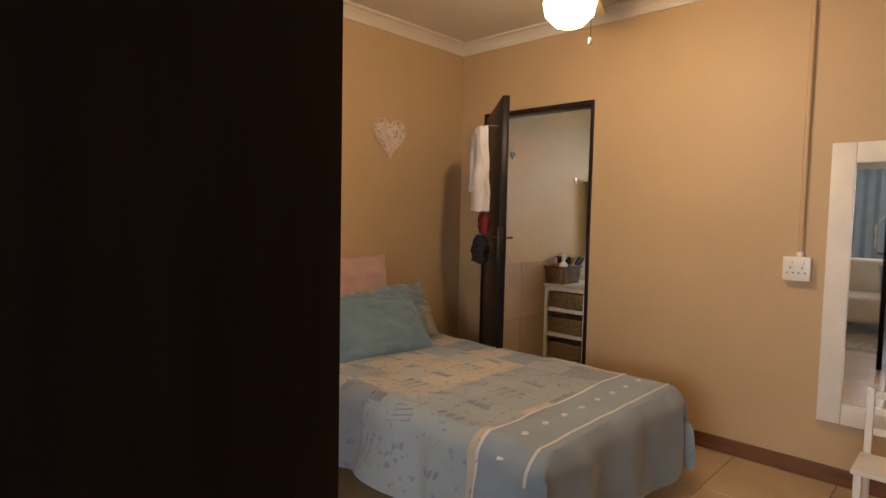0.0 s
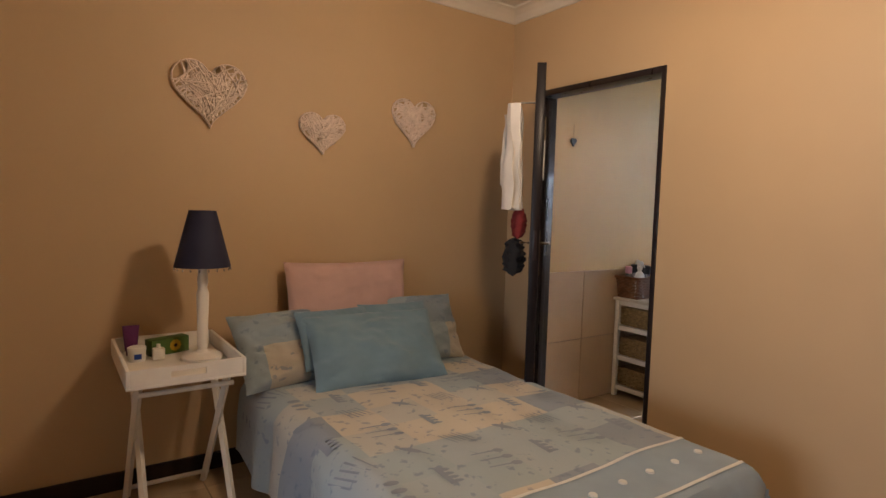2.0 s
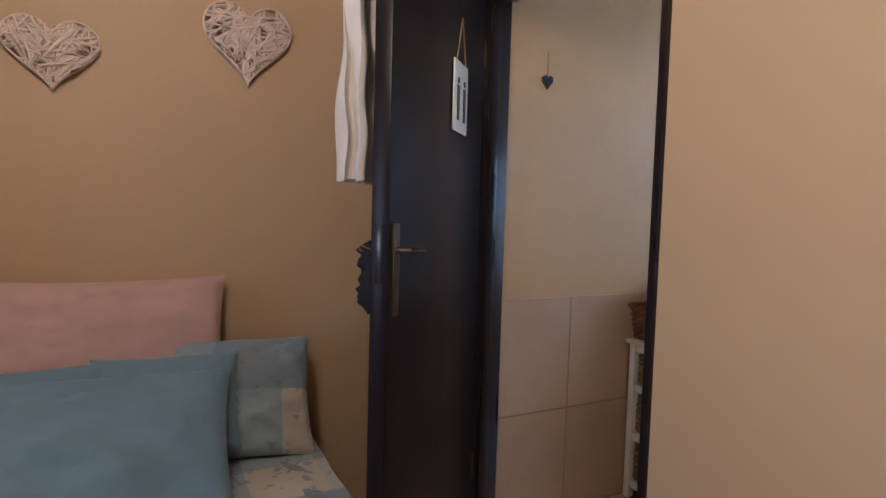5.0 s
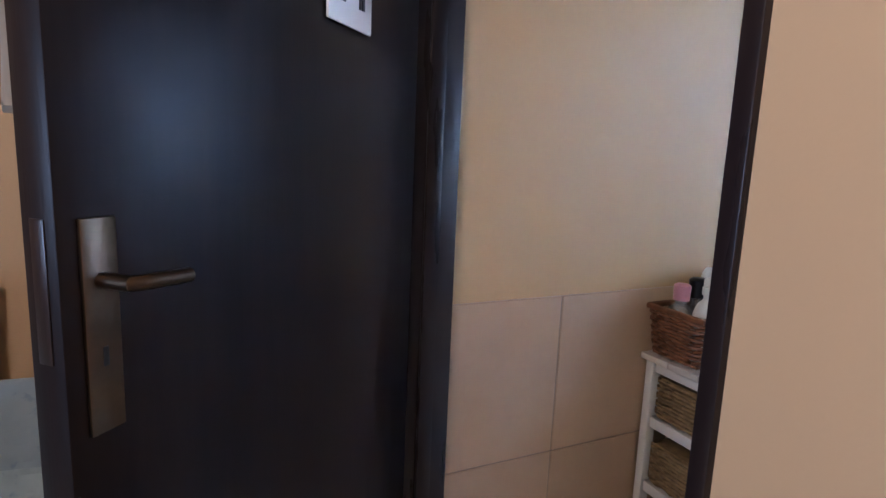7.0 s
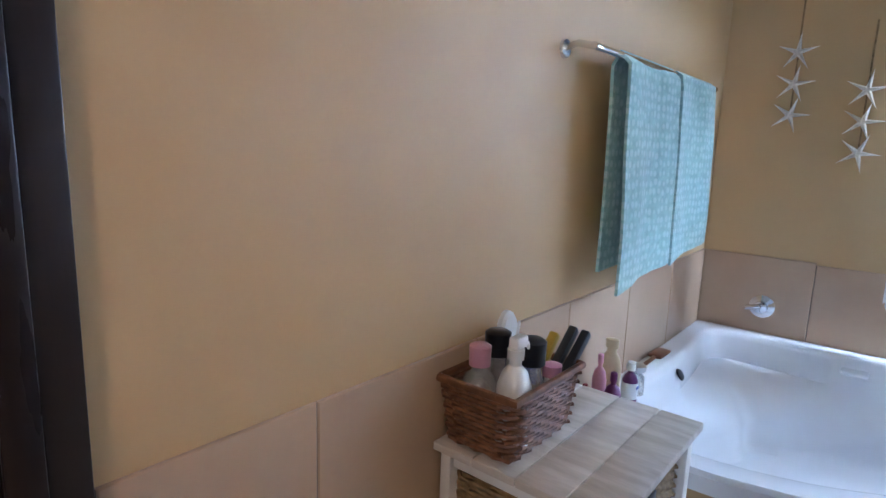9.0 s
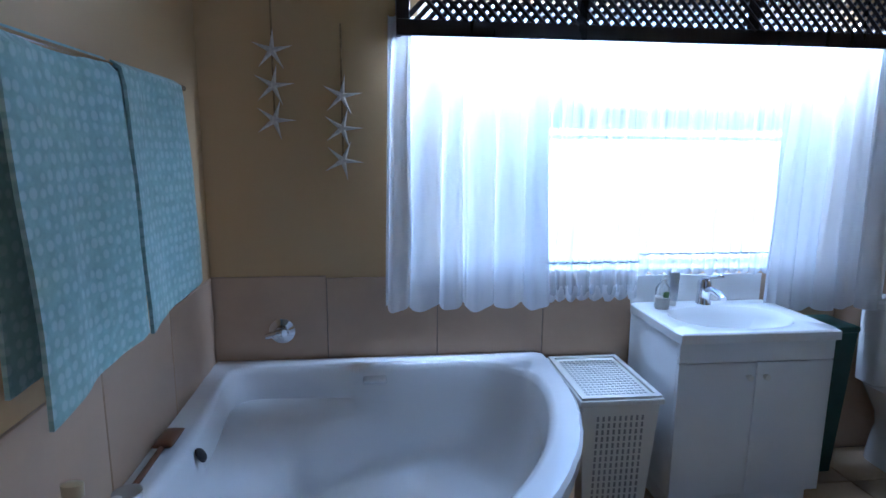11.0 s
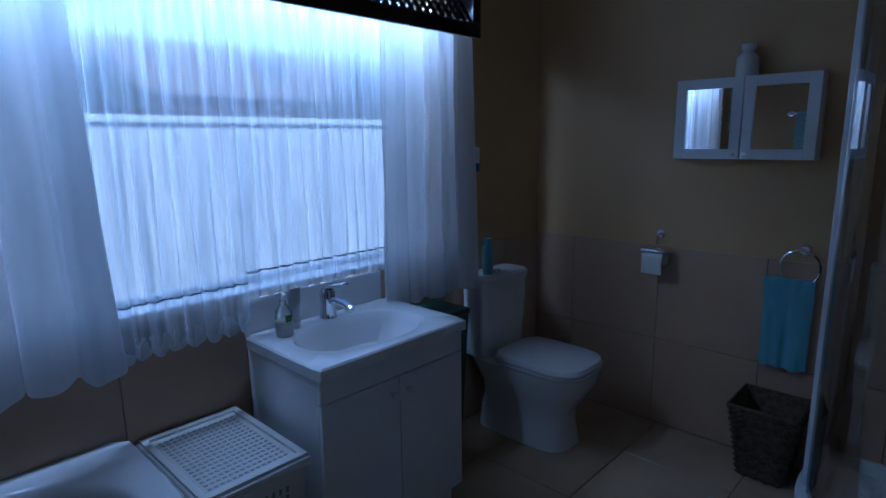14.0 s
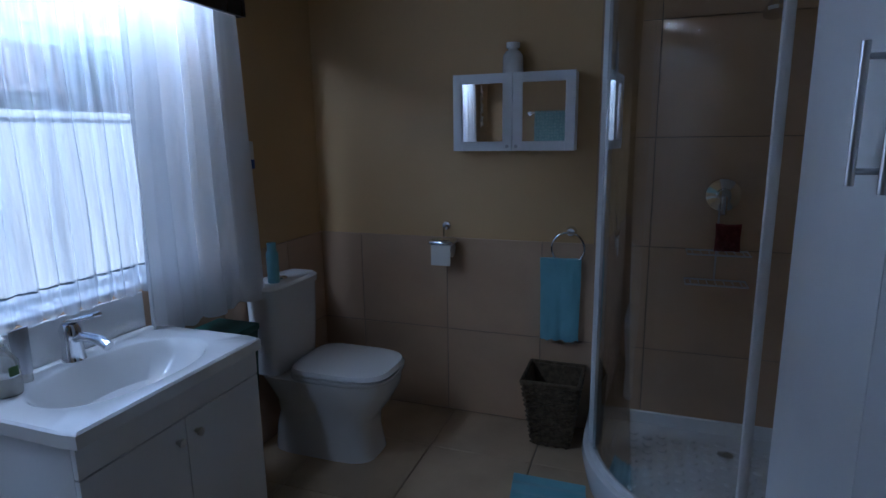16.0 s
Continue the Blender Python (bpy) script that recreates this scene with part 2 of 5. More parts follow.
setting("baseboard", rbox(1.165, -0.018, 0, 3.7, -0.001, 0.085, 0.004), M_SKIRT, "brown varnished wooden skirting board", "skirting")
setting("baseboard", rbox(0.001, -3.76, 0, 0.018, 0, 0.085, 0.004), M_DARK, "dark wooden skirting board", "skirting")


# ---- more materials ----
def cloth(name, col, rough=0.9, weave=600.0, **k):
    return mat(name, col, rough, var=k.pop("var", 0.06), scale=k.pop("scale", 7), grain=weave, bump=0.25, dist=0.001, sheen=0.25, **k)


def patchwork(name, size, cols):
    """Printed cotton in squares of cream, duck-egg and grey blue, with fine sketchy print."""
    m = cloth(name, (0.5, 0.5, 0.45))
    n, l = m.node_tree.nodes, m.node_tree.links
    b = n["Principled BSDF"]
    co = n["Texture Coordinate"]
    dv = n.new("ShaderNodeVectorMath")
    dv.operation = "SCALE"
    dv.inputs["Scale"].default_value = 1 / size
    l.new(co.outputs["Object"], dv.inputs[0])
    flat = n.new("ShaderNodeVectorMath")
    flat.operation = "MULTIPLY"
    flat.inputs[1].default_value = (1, 1, 0)
    l.new(dv.outputs[0], flat.inputs[0])
    fl = n.new("ShaderNodeVectorMath")
    fl.operation = "FLOOR"
    l.new(flat.outputs[0], fl.inputs[0])
    wh = n.new("ShaderNodeTexWhiteNoise")
    l.new(fl.outputs[0], wh.inputs[0])
    rp = n.new("ShaderNodeValToRGB")
    rp.color_ramp.interpolation = "CONSTANT"
    for i, (p, c) in enumerate(cols):
        e = rp.color_ramp.elements[i] if i < 2 else rp.color_ramp.elements.new(p)
        e.position, e.color = p, (*c, 1)
    l.new(wh.outputs["Value"], rp.inputs[0])
    ink = n.new("ShaderNodeTexNoise")
    ink.inputs["Scale"].default_value, ink.inputs["Detail"].default_value = 26, 6
    l.new(co.outputs["Object"], ink.inputs[0])
    rg = n.new("ShaderNodeMapRange")
    rg.inputs[1].default_value, rg.inputs[2].default_value = 0.60, 0.66
    rg.inputs[4].default_value = 0.6
    l.new(ink.outputs[0], rg.inputs[0])
    mx = n.new("ShaderNodeMix")
    mx.data_type = "RGBA"
    mx.inputs["B"].default_value = (0.12, 0.17, 0.24, 1)
    l.new(rg.outputs[0], mx.inputs["Factor"])
    l.new(rp.outputs[0], mx.inputs["A"])
    l.new(mx.outputs["Result"], b.inputs["Base Color"])
    return m


def sheer(name, col, see, glow=0.55):
    m = bpy.data.materials.new(name)
    m.use_nodes = True
    n, l = m.node_tree.nodes, m.node_tree.links
    n.remove(n["Principled BSDF"])
    tr, df, tl = n.new("ShaderNodeBsdfTransparent"), n.new("ShaderNodeBsdfDiffuse"), n.new("ShaderNodeBsdfTranslucent")
    df.inputs[0].default_value = tl.inputs[0].default_value = (*col, 1)
    a, b = n.new("ShaderNodeMixShader"), n.new("ShaderNodeMixShader")
    a.inputs[0].default_value = glow
    l.new(df.outputs[0], a.inputs[1])
    l.new(tl.outputs[0], a.inputs[2])
    co, mp = n.new("ShaderNodeTexCoord"), n.new("ShaderNodeMapping")
    mp.inputs["Scale"].default_value = (1, 0.2, 0.035)
    l.new(co.outputs["Object"], mp.inputs[0])
    ns = n.new("ShaderNodeTexNoise")
    ns.inputs["Scale"].default_value, ns.inputs["Detail"].default_value = 38, 4
    l.new(mp.outputs[0], ns.inputs[0])
    rg = n.new("ShaderNodeMapRange")
    rg.inputs[1].default_value, rg.inputs[2].default_value = 0.32, 0.66
    rg.inputs[3].default_value, rg.inputs[4].default_value = 1 - see * 1.35, 1 - see * 0.55
    l.new(ns.outputs[0], rg.inputs[0])
    l.new(rg.outputs[0], b.inputs[0])
    l.new(tr.outputs[0], b.inputs[1])
    l.new(a.outputs[0], b.inputs[2])
    l.new(b.outputs[0], n["Material Output"].inputs[0])
    return m


M_DUVET = patchwork("printed_patchwork_cotton", 0.21, [(0.0, (0.50, 0.45, 0.36)), (0.28, (0.30, 0.36, 0.38)), (0.5, (0.23, 0.27, 0.31)), (0.64, (0.42, 0.42, 0.38)), (0.82, (0.32, 0.37, 0.39))])
M_PILLP = patchwork("printed_pillow_cotton", 0.20, [(0.0, (0.42, 0.38, 0.31)), (0.2, (0.25, 0.31, 0.34)), (0.45, (0.20, 0.25, 0.29)), (0.65, (0.31, 0.34, 0.33)), (0.82, (0.24, 0.30, 0.34))])
M_BAND = cloth("blue_grey_cotton", (0.27, 0.35, 0.42))
M_BLUE = cloth("blue_cotton", (0.155, 0.25, 0.31))
M_PINK = cloth("dusty_pink_cotton", (0.56, 0.36, 0.31))
M_INK = cloth("blue_print_ink", (0.22, 0.26, 0.31))
M_DOT = cloth("white_print_ink", (0.7, 0.7, 0.66))
M_NAVY = mat("navy_lampshade_fabric", (0.012, 0.014, 0.045), 0.7, grain=500, bump=0.2)
M_TWIG = mat("white_washed_twig", (0.84, 0.69, 0.59), 0.7, var=0.08, scale=30, bump=0.3)


def dotted(m, col, size):
    """Round woven dots in rows over a cloth."""
    n, l = m.node_tree.nodes, m.node_tree.links
    b = n["Principled BSDF"]
    base = b.inputs["Base Color"].links[0].from_socket
    vo = n.new("ShaderNodeTexVoronoi")
    vo.inputs["Scale"].default_value, vo.inputs["Randomness"].default_value = 1 / size, 0.35
    flat = n.new("ShaderNodeVectorMath")
    flat.operation = "MULTIPLY"
    flat.inputs[1].default_value = (0, 1, 1)
    l.new(n["Texture Coordinate"].outputs["Object"], flat.inputs[0])
    l.new(flat.outputs[0], vo.inputs["Vector"])
    rg = n.new("ShaderNodeMapRange")
    rg.inputs[1].default_value, rg.inputs[2].default_value = 0.30, 0.42
    rg.inputs[3].default_value, rg.inputs[4].default_value = 0.45, 0.0
    l.new(vo.outputs["Distance"], rg.inputs[0])
    mx = n.new("ShaderNodeMix")
    mx.data_type = "RGBA"
    mx.inputs["B"].default_value = (*col, 1)
    l.new(rg.outputs[0], mx.inputs["Factor"])
    l.new(base, mx.inputs["A"])
    l.new(mx.outputs["Result"], b.inputs["Base Color"])
    return m


M_TOWEL = dotted(cloth("mint_terry_towel", (0.34, 0.53, 0.49), 0.95, 300, var=0.10, scale=40), (0.58, 0.70, 0.66), 0.030)
M_AQUA = cloth("aqua_terry_towel", (0.20, 0.45, 0.52), 0.95, 300)
M_ROBE = cloth("white_robe_fabric", (0.70, 0.66, 0.60), 0.9, 300, var=0.1)
M_CURT = sheer("white_curtain_cotton", (0.85, 0.86, 0.88), 0.03, 0.36)
M_SHEER = sheer("white_sheer_voile", (0.82, 0.88, 0.94), 0.48)
M_WICK = mat("brown_wicker", (0.27, 0.115, 0.048), 0.5, var=0.25, scale=30, bump=0.2, spread=0.2)
M_STRAW = mat("straw_wicker", (0.38, 0.25, 0.11), 0.65, var=0.2, scale=40, bump=0.2)
M_SEAG = mat("dark_seagrass", (0.17, 0.12, 0.065), 0.8, var=0.25, scale=40, bump=0.3)
M_WASH = mat("white_washed_plank", (0.70, 0.63, 0.55), 0.6, var=0.12, scale=5, grain=40, bump=0.2, col2=(0.50, 0.43, 0.35), stretch=(1, 6, 6))
M_MIRROR = mat("mirror_glass", (0.9, 0.9, 0.9), 0.02, 1.0, var=0.0, bump=0.0)
M_PLAS = mat("white_plastic", (0.75, 0.73, 0.68), 0.35, var=0.02, bump=0.0)
M_BLACK = mat("black_plastic", (0.012, 0.012, 0.014), 0.3, var=0.1, bump=0.0)
M_PURPLE = mat("purple_plastic", (0.13, 0.02, 0.11), 0.35, bump=0.0)
M_YELLOW = mat("yellow_plastic", (0.55, 0.36, 0.03), 0.4, bump=0.0)
M_GREEN = mat("green_card", (0.08, 0.16, 0.03), 0.5, bump=0.0)
M_BLUEP = mat("blue_plastic", (0.02, 0.07, 0.32), 0.35, bump=0.0)
M_PINKP = mat("pink_plastic", (0.62, 0.30, 0.38), 0.35, bump=0.0)
M_CREAMP = mat("cream_plastic", (0.62, 0.50, 0.30), 0.35, bump=0.0)
M_RED = mat("red_fabric", (0.22, 0.02, 0.02), 0.85)
M_DKCLOTH = mat("black_fabric", (0.008, 0.008, 0.011), 0.9)
M_CLEARP = mat("clear_plastic", (0.88, 0.87, 0.84), 0.15, var=0.02, bump=0.0, trans=0.75)
M_STAR = mat("dried_starfish", (0.80, 0.75, 0.66), 0.85, var=0.12, scale=60, bump=0.4)
M_BRASS = mat("worn_brass", (0.14, 0.10, 0.065), 0.35, 1.0, var=0.2, bump=0.0)
M_COPPER = mat("copper", (0.55, 0.20, 0.08), 0.25, 1.0, bump=0.0)
M_LAMPG = mat("lit_lamp_glass", (1.0, 0.80, 0.52), 0.3, var=0.0, bump=0.0, emit=1.2)
M_WALLO = mat("white_boundary_wall", (0.56, 0.63, 0.66), 0.8, var=0.06, scale=2)
M_GROUND = mat("dry_ground", (0.22, 0.18, 0.12), 0.95, var=0.25, scale=2)
M_FOLI = mat("bush_leaves", (0.07, 0.11, 0.04), 0.7, var=0.3, scale=4, bump=0.0)
M_BARK = mat("bark", (0.13, 0.09, 0.06), 0.9, var=0.3, scale=20)
M_BRICK = mat("faded_brick_house", (0.42, 0.25, 0.18), 0.9, var=0.2, scale=6)
M_SOFA = cloth("cream_upholstery", (0.62, 0.57, 0.50))


def thin_glass(name, tint):
    """A clear sheet: light goes straight through, with a Fresnel gloss."""
    m = bpy.data.materials.new(name)
    m.use_nodes = True
    n, l = m.node_tree.nodes, m.node_tree.links
    n.remove(n["Principled BSDF"])
    tr, gl, fr_, mx = n.new("ShaderNodeBsdfTransparent"), n.new("ShaderNodeBsdfGlossy"), n.new("ShaderNodeFresnel"), n.new("ShaderNodeMixShader")
    tr.inputs[0].default_value = (*tint, 1)
    gl.inputs["Roughness"].default_value = 0.03
    fr_.inputs["IOR"].default_value = 1.25
    l.new(fr_.outputs[0], mx.inputs[0])
    l.new(tr.outputs[0], mx.inputs[1])
    l.new(gl.outputs[0], mx.inputs[2])
    l.new(mx.outputs[0], n["Material Output"].inputs[0])
    return m


M_SHGL = thin_glass("shower_glass", (0.96, 0.98, 0.98))


def pillow(w, h, t, seed=0, crumple=0.012):
    """A stuffed cushion in its own xy plane, w wide and h high, t thick."""
    def half(sign):
        def f(u, v):
            a, b = 2 * u - 1, 2 * v - 1
            bulge = max(0, (1 - a * a)) ** 0.42 * max(0, (1 - b * b)) ** 0.42
            pull = 1 - 0.06 * (1 - a * a) * abs(b) ** 2
            pull2 = 1 - 0.05 * (1 - b * b) * abs(a) ** 2
            w3 = noise.noise(Vector((a * 2.5 + seed, b * 3.5, sign))) * crumple + abs(noise.noise(Vector((a * 5 + b * 3, b * 4 - a * 2, seed + sign)))) * crumple * 0.8
            ray = math.atan2(abs(b) - 1, abs(a) - 1)
            far = math.hypot(abs(b) - 1, abs(a) - 1)
            w3 += crumple * 0.25 * math.sin(ray * 9 + seed + a) * max(0, 1 - far / 0.9) * min(1, far * 4)
            return (a * w / 2 * pull2, b * h / 2 * pull, sign * (t / 2 * bulge + w3 * min(1, bulge * 1.6)))
        return f
    bm = sheet(half(1), 44, 36)
    sheet(half(-1), 44, 36, bm=bm)
    bmesh.ops.remove_doubles(bm, verts=bm.verts[:], dist=0.0005)
    return bm


def hang(w, h, t, folds=3, depth=0.02, seed=0, taper=0.0):
    """A hanging cloth, top edge along x at z 0, with soft folds."""
    def f(u, v):
        a = 2 * u - 1
        z = -v * h
        k = 1 + taper * v
        return (a * w / 2 * k, depth * math.sin(a * folds * math.pi + seed) * (0.3 + 0.7 * v) + 0.012 * noise.noise(Vector((a * 3, v * 4, seed))), z + 0.012 * noise.noise(Vector((a * 4, seed, 1))) * v)
    return sheet(f, 36, 18, t)


# ---- bedroom: bed ----
bed = thing("bed", "single bed made up with patchwork duvet against tan wall", "bed")
part("base", rbox(0.06, -1.66, 0.08, 1.98, -0.68, 0.28, 0.02), M_BAND, bed)
part("mattress", rbox(0.06, -1.68, 0.285, 2.0, -0.66, 0.46, 0.04, 3), M_PLAS, bed)
for lx in (0.15, 1.9):
    for ly in (-1.58, -0.76):
        part("leg", tube(bmesh.new(), (lx, ly, 0), (lx, ly, 0.085), 0.022, 0.028), M_DARK, bed)


def duvet_point(u, v, lift=0.0):
    """Over the bed: u along it to the foot, v across it."""
    lx, ly = 0.14 + u * 2.26, v * 1.86
    x = lx if lx < 1.96 else 1.96 + 0.07 * math.sin(min(1, (lx - 1.96) / 0.12) * math.pi / 2) + 0.05 * max(0, lx - 2.05)
    dx = max(0, lx - 1.99)
    left = 0.40
    if ly < left:
        y, dy = -1.70 - 0.10 * math.sin(min(1, (left - ly) / 0.12) * math.pi / 2) - 0.10 * (left - ly), max(0, left - ly - 0.03)
    elif ly > left + 1.08:
        y, dy = -0.62 + 0.05 * math.sin(min(1, (ly - left - 1.08) / 0.1) * math.pi / 2) + 0.03 * (ly - left - 1.08), max(0, ly - left - 1.11)
    else:
        y, dy = -1.70 + ly - left, 0
    n1 = noise.noise(Vector((lx * 3.2, ly * 3.2, 0)))
    n2 = noise.noise(Vector((lx * 9, ly * 7, 4)))
    drop = max(dx, dy)
    wave = 0.022 * math.sin(lx * 17 + 3 * n1) * min(1, dy / 0.2) + 0.02 * math.sin(ly * 15 + 2 * n1) * min(1, dx / 0.2)
    z = 0.492 + 0.012 * n1 + 0.005 * n2 - drop
    return Vector((x + (wave if dx > dy else 0), y - (wave if dy > dx else 0), max(0.05, z) + lift))


part("duvet", sheet(lambda u, v: duvet_point(u * 0.70, v), 60, 74), M_DUVET, bed, "patchwork duvet printed with keys and spoons")
part("duvet_end", sheet(lambda u, v: duvet_point(0.70 + u * 0.30, v), 40, 74), M_BAND, bed, "plain blue-grey duvet border with white dots")
part("border_piping", sheet(lambda u, v: duvet_point(0.698 + u * 0.006, v, 0.004), 1, 74), M_DOT, bed)
part("border_stripe", sheet(lambda u, v: duvet_point(0.80 + u * 0.006, v, 0.004), 1, 74), M_DOT, bed)
for k in range(9):
    c = duvet_point(0.748, 0.17 + k * 0.075, 0.003)
    part("border_dot", lathe([(0, 0.003), (0.013, 0.002), (0.015, -0.004)], 12, Matrix.Translation(c)), M_DOT, bed)
rnd = random.Random(5)


def ink_bar(bm, c, a, x0, x1, wd):
    """A flat printed stroke on the duvet."""
    ca, sa = math.cos(a), math.sin(a)
    q = []
    for x, y in ((x0, -wd), (x1, -wd), (x1, wd), (x0, wd)):
        u, v = c[0] + (x * ca - y * sa) / 2.26, c[1] + (x * sa + y * ca) / 1.86
        q.append(bm.verts.new(duvet_point(u, v, 0.0035)))
    bm.faces.new(q)


def ink_disc(bm, c, a, x, rx, ry, n=10):
    ca, sa = math.cos(a), math.sin(a)
    q = []
    for k in range(n):
        px, py = x + rx * math.cos(2 * math.pi * k / n), ry * math.sin(2 * math.pi * k / n)
        q.append(bm.verts.new(duvet_point(c[0] + (px * ca - py * sa) / 2.26, c[1] + (px * sa + py * ca) / 1.86, 0.0035)))
    bm.faces.new(q)


for i in range(7):
    for j in range(8):
        cu, cv = (0.10 + i * 0.21) / 2.26, (0.14 + j * 0.21) / 1.86
        if cu > 0.67 or cv > 0.97 or cu < 0.03:
            continue
        bm = bmesh.new()
        kind = (i * 3 + j * 2) % 4
        if kind == 0:
            for s in (-0.05, 0.0, 0.05):
                c = (cu + s / 2.26, cv)
                ink_bar(bm, c, 1.4, -0.06, 0.03, 0.0035)
                ink_disc(bm, c, 1.4, 0.045, 0.022, 0.014)
        elif kind == 1:
            for s in range(5):
                ink_bar(bm, (cu, cv + (s - 2) * 0.02 / 1.86), 0.25, -0.05 - 0.02 * rnd.random(), 0.03 + 0.03 * rnd.random(), 0.0028)
        elif kind == 2:
            for s in (-0.04, -0.013, 0.013, 0.04):
                ink_disc(bm, (cu + s / 2.26, cv), 1.2, 0.02, 0.02, 0.009, 8)
            ink_bar(bm, (cu, cv), 0.0, -0.055, 0.055, 0.010)
        else:
            ink_disc(bm, (cu, cv), 0.6, 0.0, 0.045, 0.016)
            ink_bar(bm, (cu, cv), 0.6, 0.03, 0.075, 0.004)
            ink_bar(bm, (cu, cv), -0.7, -0.05, 0.04, 0.004)
        part("printed_motif", bm, M_INK, bed)


def cushion(name, label, w, h, t, m, material, seed=0, crumple=0.012):
    p = tagged(part(name, pillow(w, h, t, seed, crumple), material), label, "pillow")
    p.matrix_world = m
    return p


UP = pose(0, 0, 0, 90, 0, 90)
cushion("pillow", "dusty pink pillow propped upright against the wall", 0.72, 0.46, 0.13, pose(0.115, -1.215, 0.81) @ pose(0, 0, 0, 0, -9) @ UP, M_PINK, 1, 0.016)
cushion("pillow", "patchwork printed pillow leaning at bed head", 0.62, 0.40, 0.15, pose(0.25, -1.56, 0.64) @ pose(0, 0, 0, 0, -38, 8) @ UP, M_PILLP, 2, 0.026)
cushion("pillow", "patchwork printed pillow leaning at bed head", 0.60, 0.40, 0.15, pose(0.23, -0.90, 0.66) @ pose(0, 0, 0, 0, -34, -8) @ UP, M_PILLP, 3, 0.026)
cushion("cushion", "blue cotton cushion tucked behind another", 0.42, 0.30, 0.10, pose(0.34, -1.38, 0.685) @ pose(0, 0, 0, 0, -30, 4) @ UP, M_BLUE, 4)
cushion("cushion", "blue cotton cushion tucked behind another", 0.40, 0.30, 0.10, pose(0.33, -1.04, 0.69) @ pose(0, 0, 0, 0, -30, -3) @ UP, M_BLUE, 5)
cushion("cushion", "plain blue cotton cushion lying in front", 0.70, 0.40, 0.14, pose(0.455, -1.225, 0.635) @ pose(0, 0, 0, 0, -38, -4) @ UP, M_BLUE, 6, 0.022)


# ---- bedroom: tray table, lamp and small things ----
table = thing("tray_table", "white painted butler tray table beside the bed", "side table")
TX0, TX1, TY0, TY1, TZ = 0.06, 0.64, -2.34, -1.915, 0.645
part("tray_base", rbox(TX0, TY0, TZ, TX1, TY1, TZ + 0.012, 0.003), M_WHITEP, table)
part("tray_side", rbox(TX0, TY0, TZ + 0.012, TX1, TY0 + 0.014, TZ + 0.075, 0.003), M_WHITEP, table)
part("tray_side", rbox(TX0, TY1 - 0.014, TZ + 0.012, TX1, TY1, TZ + 0.075, 0.003), M_WHITEP, table)
for x in (TX0, TX1 - 0.014):
    bm = boxes((x, TY0 + 0.0145, TZ + 0.012, x + 0.014, TY1 - 0.0145, TZ + 0.032), (x, TY0 + 0.0145, TZ + 0.056, x + 0.014, TY1 - 0.0145, TZ + 0.075),
               (x, TY0 + 0.0145, TZ + 0.032, x + 0.014, TY0 + 0.15, TZ + 0.056), (x, TY1 - 0.15, TZ + 0.032, x + 0.014, TY1 - 0.0145, TZ + 0.056))
    part("tray_end", bm, M_WHITEP, table, "tray end with cut-out grip")
for y in (TY0 + 0.05, TY1 - 0.05):
    for a, b in (((0.10, y, 0.0), (0.56, y, TZ)), ((0.60, y + 0.022, 0.0), (0.14, y + 0.022, TZ))):
        bm = tube(bmesh.new(), a, b, 0.016, 0.016, 4)
        part("leg", bm, M_WHITEP, table, smooth=False)
for x, z in ((0.12, 0.05), (0.57, 0.06), (0.56, 0.60)):
    part("stretcher", tube(bmesh.new(), (x, TY0 + 0.05, z), (x, TY1 - 0.03, z), 0.010), M_WHITEP, table)

lampt = thing("table_lamp", "white turned wooden lamp with navy conical shade", "lamp", pose(0.33, -2.015, TZ + 0.012))
part("base", lathe([(0, 0), (0.085, 0), (0.085, 0.012), (0.07, 0.022), (0.03, 0.028), (0.02, 0.04)], 32), M_WHITEP, lampt)
part("stem", lathe([(0.02, 0.04), (0.024, 0.07), (0.022, 0.15), (0.026, 0.28), (0.018, 0.31), (0.022, 0.33), (0.016, 0.42), (0, 0.42)], 24), M_WHITEP, lampt)
part("shade", lathe([(0.115, 0.40), (0.055, 0.64), (0.052, 0.64), (0.112, 0.40), (0.115, 0.40)], 40), M_NAVY, lampt, "navy fabric conical shade")
for k in range(20):
    a = 2 * math.pi * k / 20
    part("bead", lathe([(0, -0.008), (0.004, -0.004), (0.004, 0.002), (0, 0.006)], 6, Matrix.Translation((0.113 * math.cos(a), 0.113 * math.sin(a), 0.392))), M_CLEARP, lampt)
T0 = TZ + 0.012
tube_ob = thing("cream_tube", "purple cosmetic tube standing on its cap", "tube", pose(0.14, -2.27, T0))
part("cap", lathe([(0, 0), (0.02, 0), (0.02, 0.02), (0, 0.02)], 16), M_PURPLE, tube_ob)
part("body", loft([[(0.024 * math.cos(t) * 1.0, 0.024 * math.sin(t), 0.02) for t in [2 * math.pi * k / 16 for k in range(16)]], [(0.004 * math.cos(t), 0.034 * math.sin(t), 0.13) for t in [2 * math.pi * k / 16 for k in range(16)]]]), M_PURPLE, tube_ob)
jar = thing("cream_jar", "white plastic cream jar with blue label", "jar", pose(0.25, -2.26, T0))
part("body", lathe([(0, 0), (0.033, 0), (0.035, 0.01), (0.034, 0.042), (0, 0.042)], 24), M_PLAS, jar)
part("lid", lathe([(0.036, 0.042), (0.036, 0.058), (0.03, 0.061), (0, 0.061)], 24), M_PLAS, jar)
part("label", rbox(0.031, -0.014, 0.012, 0.0355, 0.014, 0.034, 0.001), M_BLUEP, jar)
bot = thing("lotion_bottle", "small white lotion bottle with pump collar", "bottle", pose(0.27, -2.18, T0))
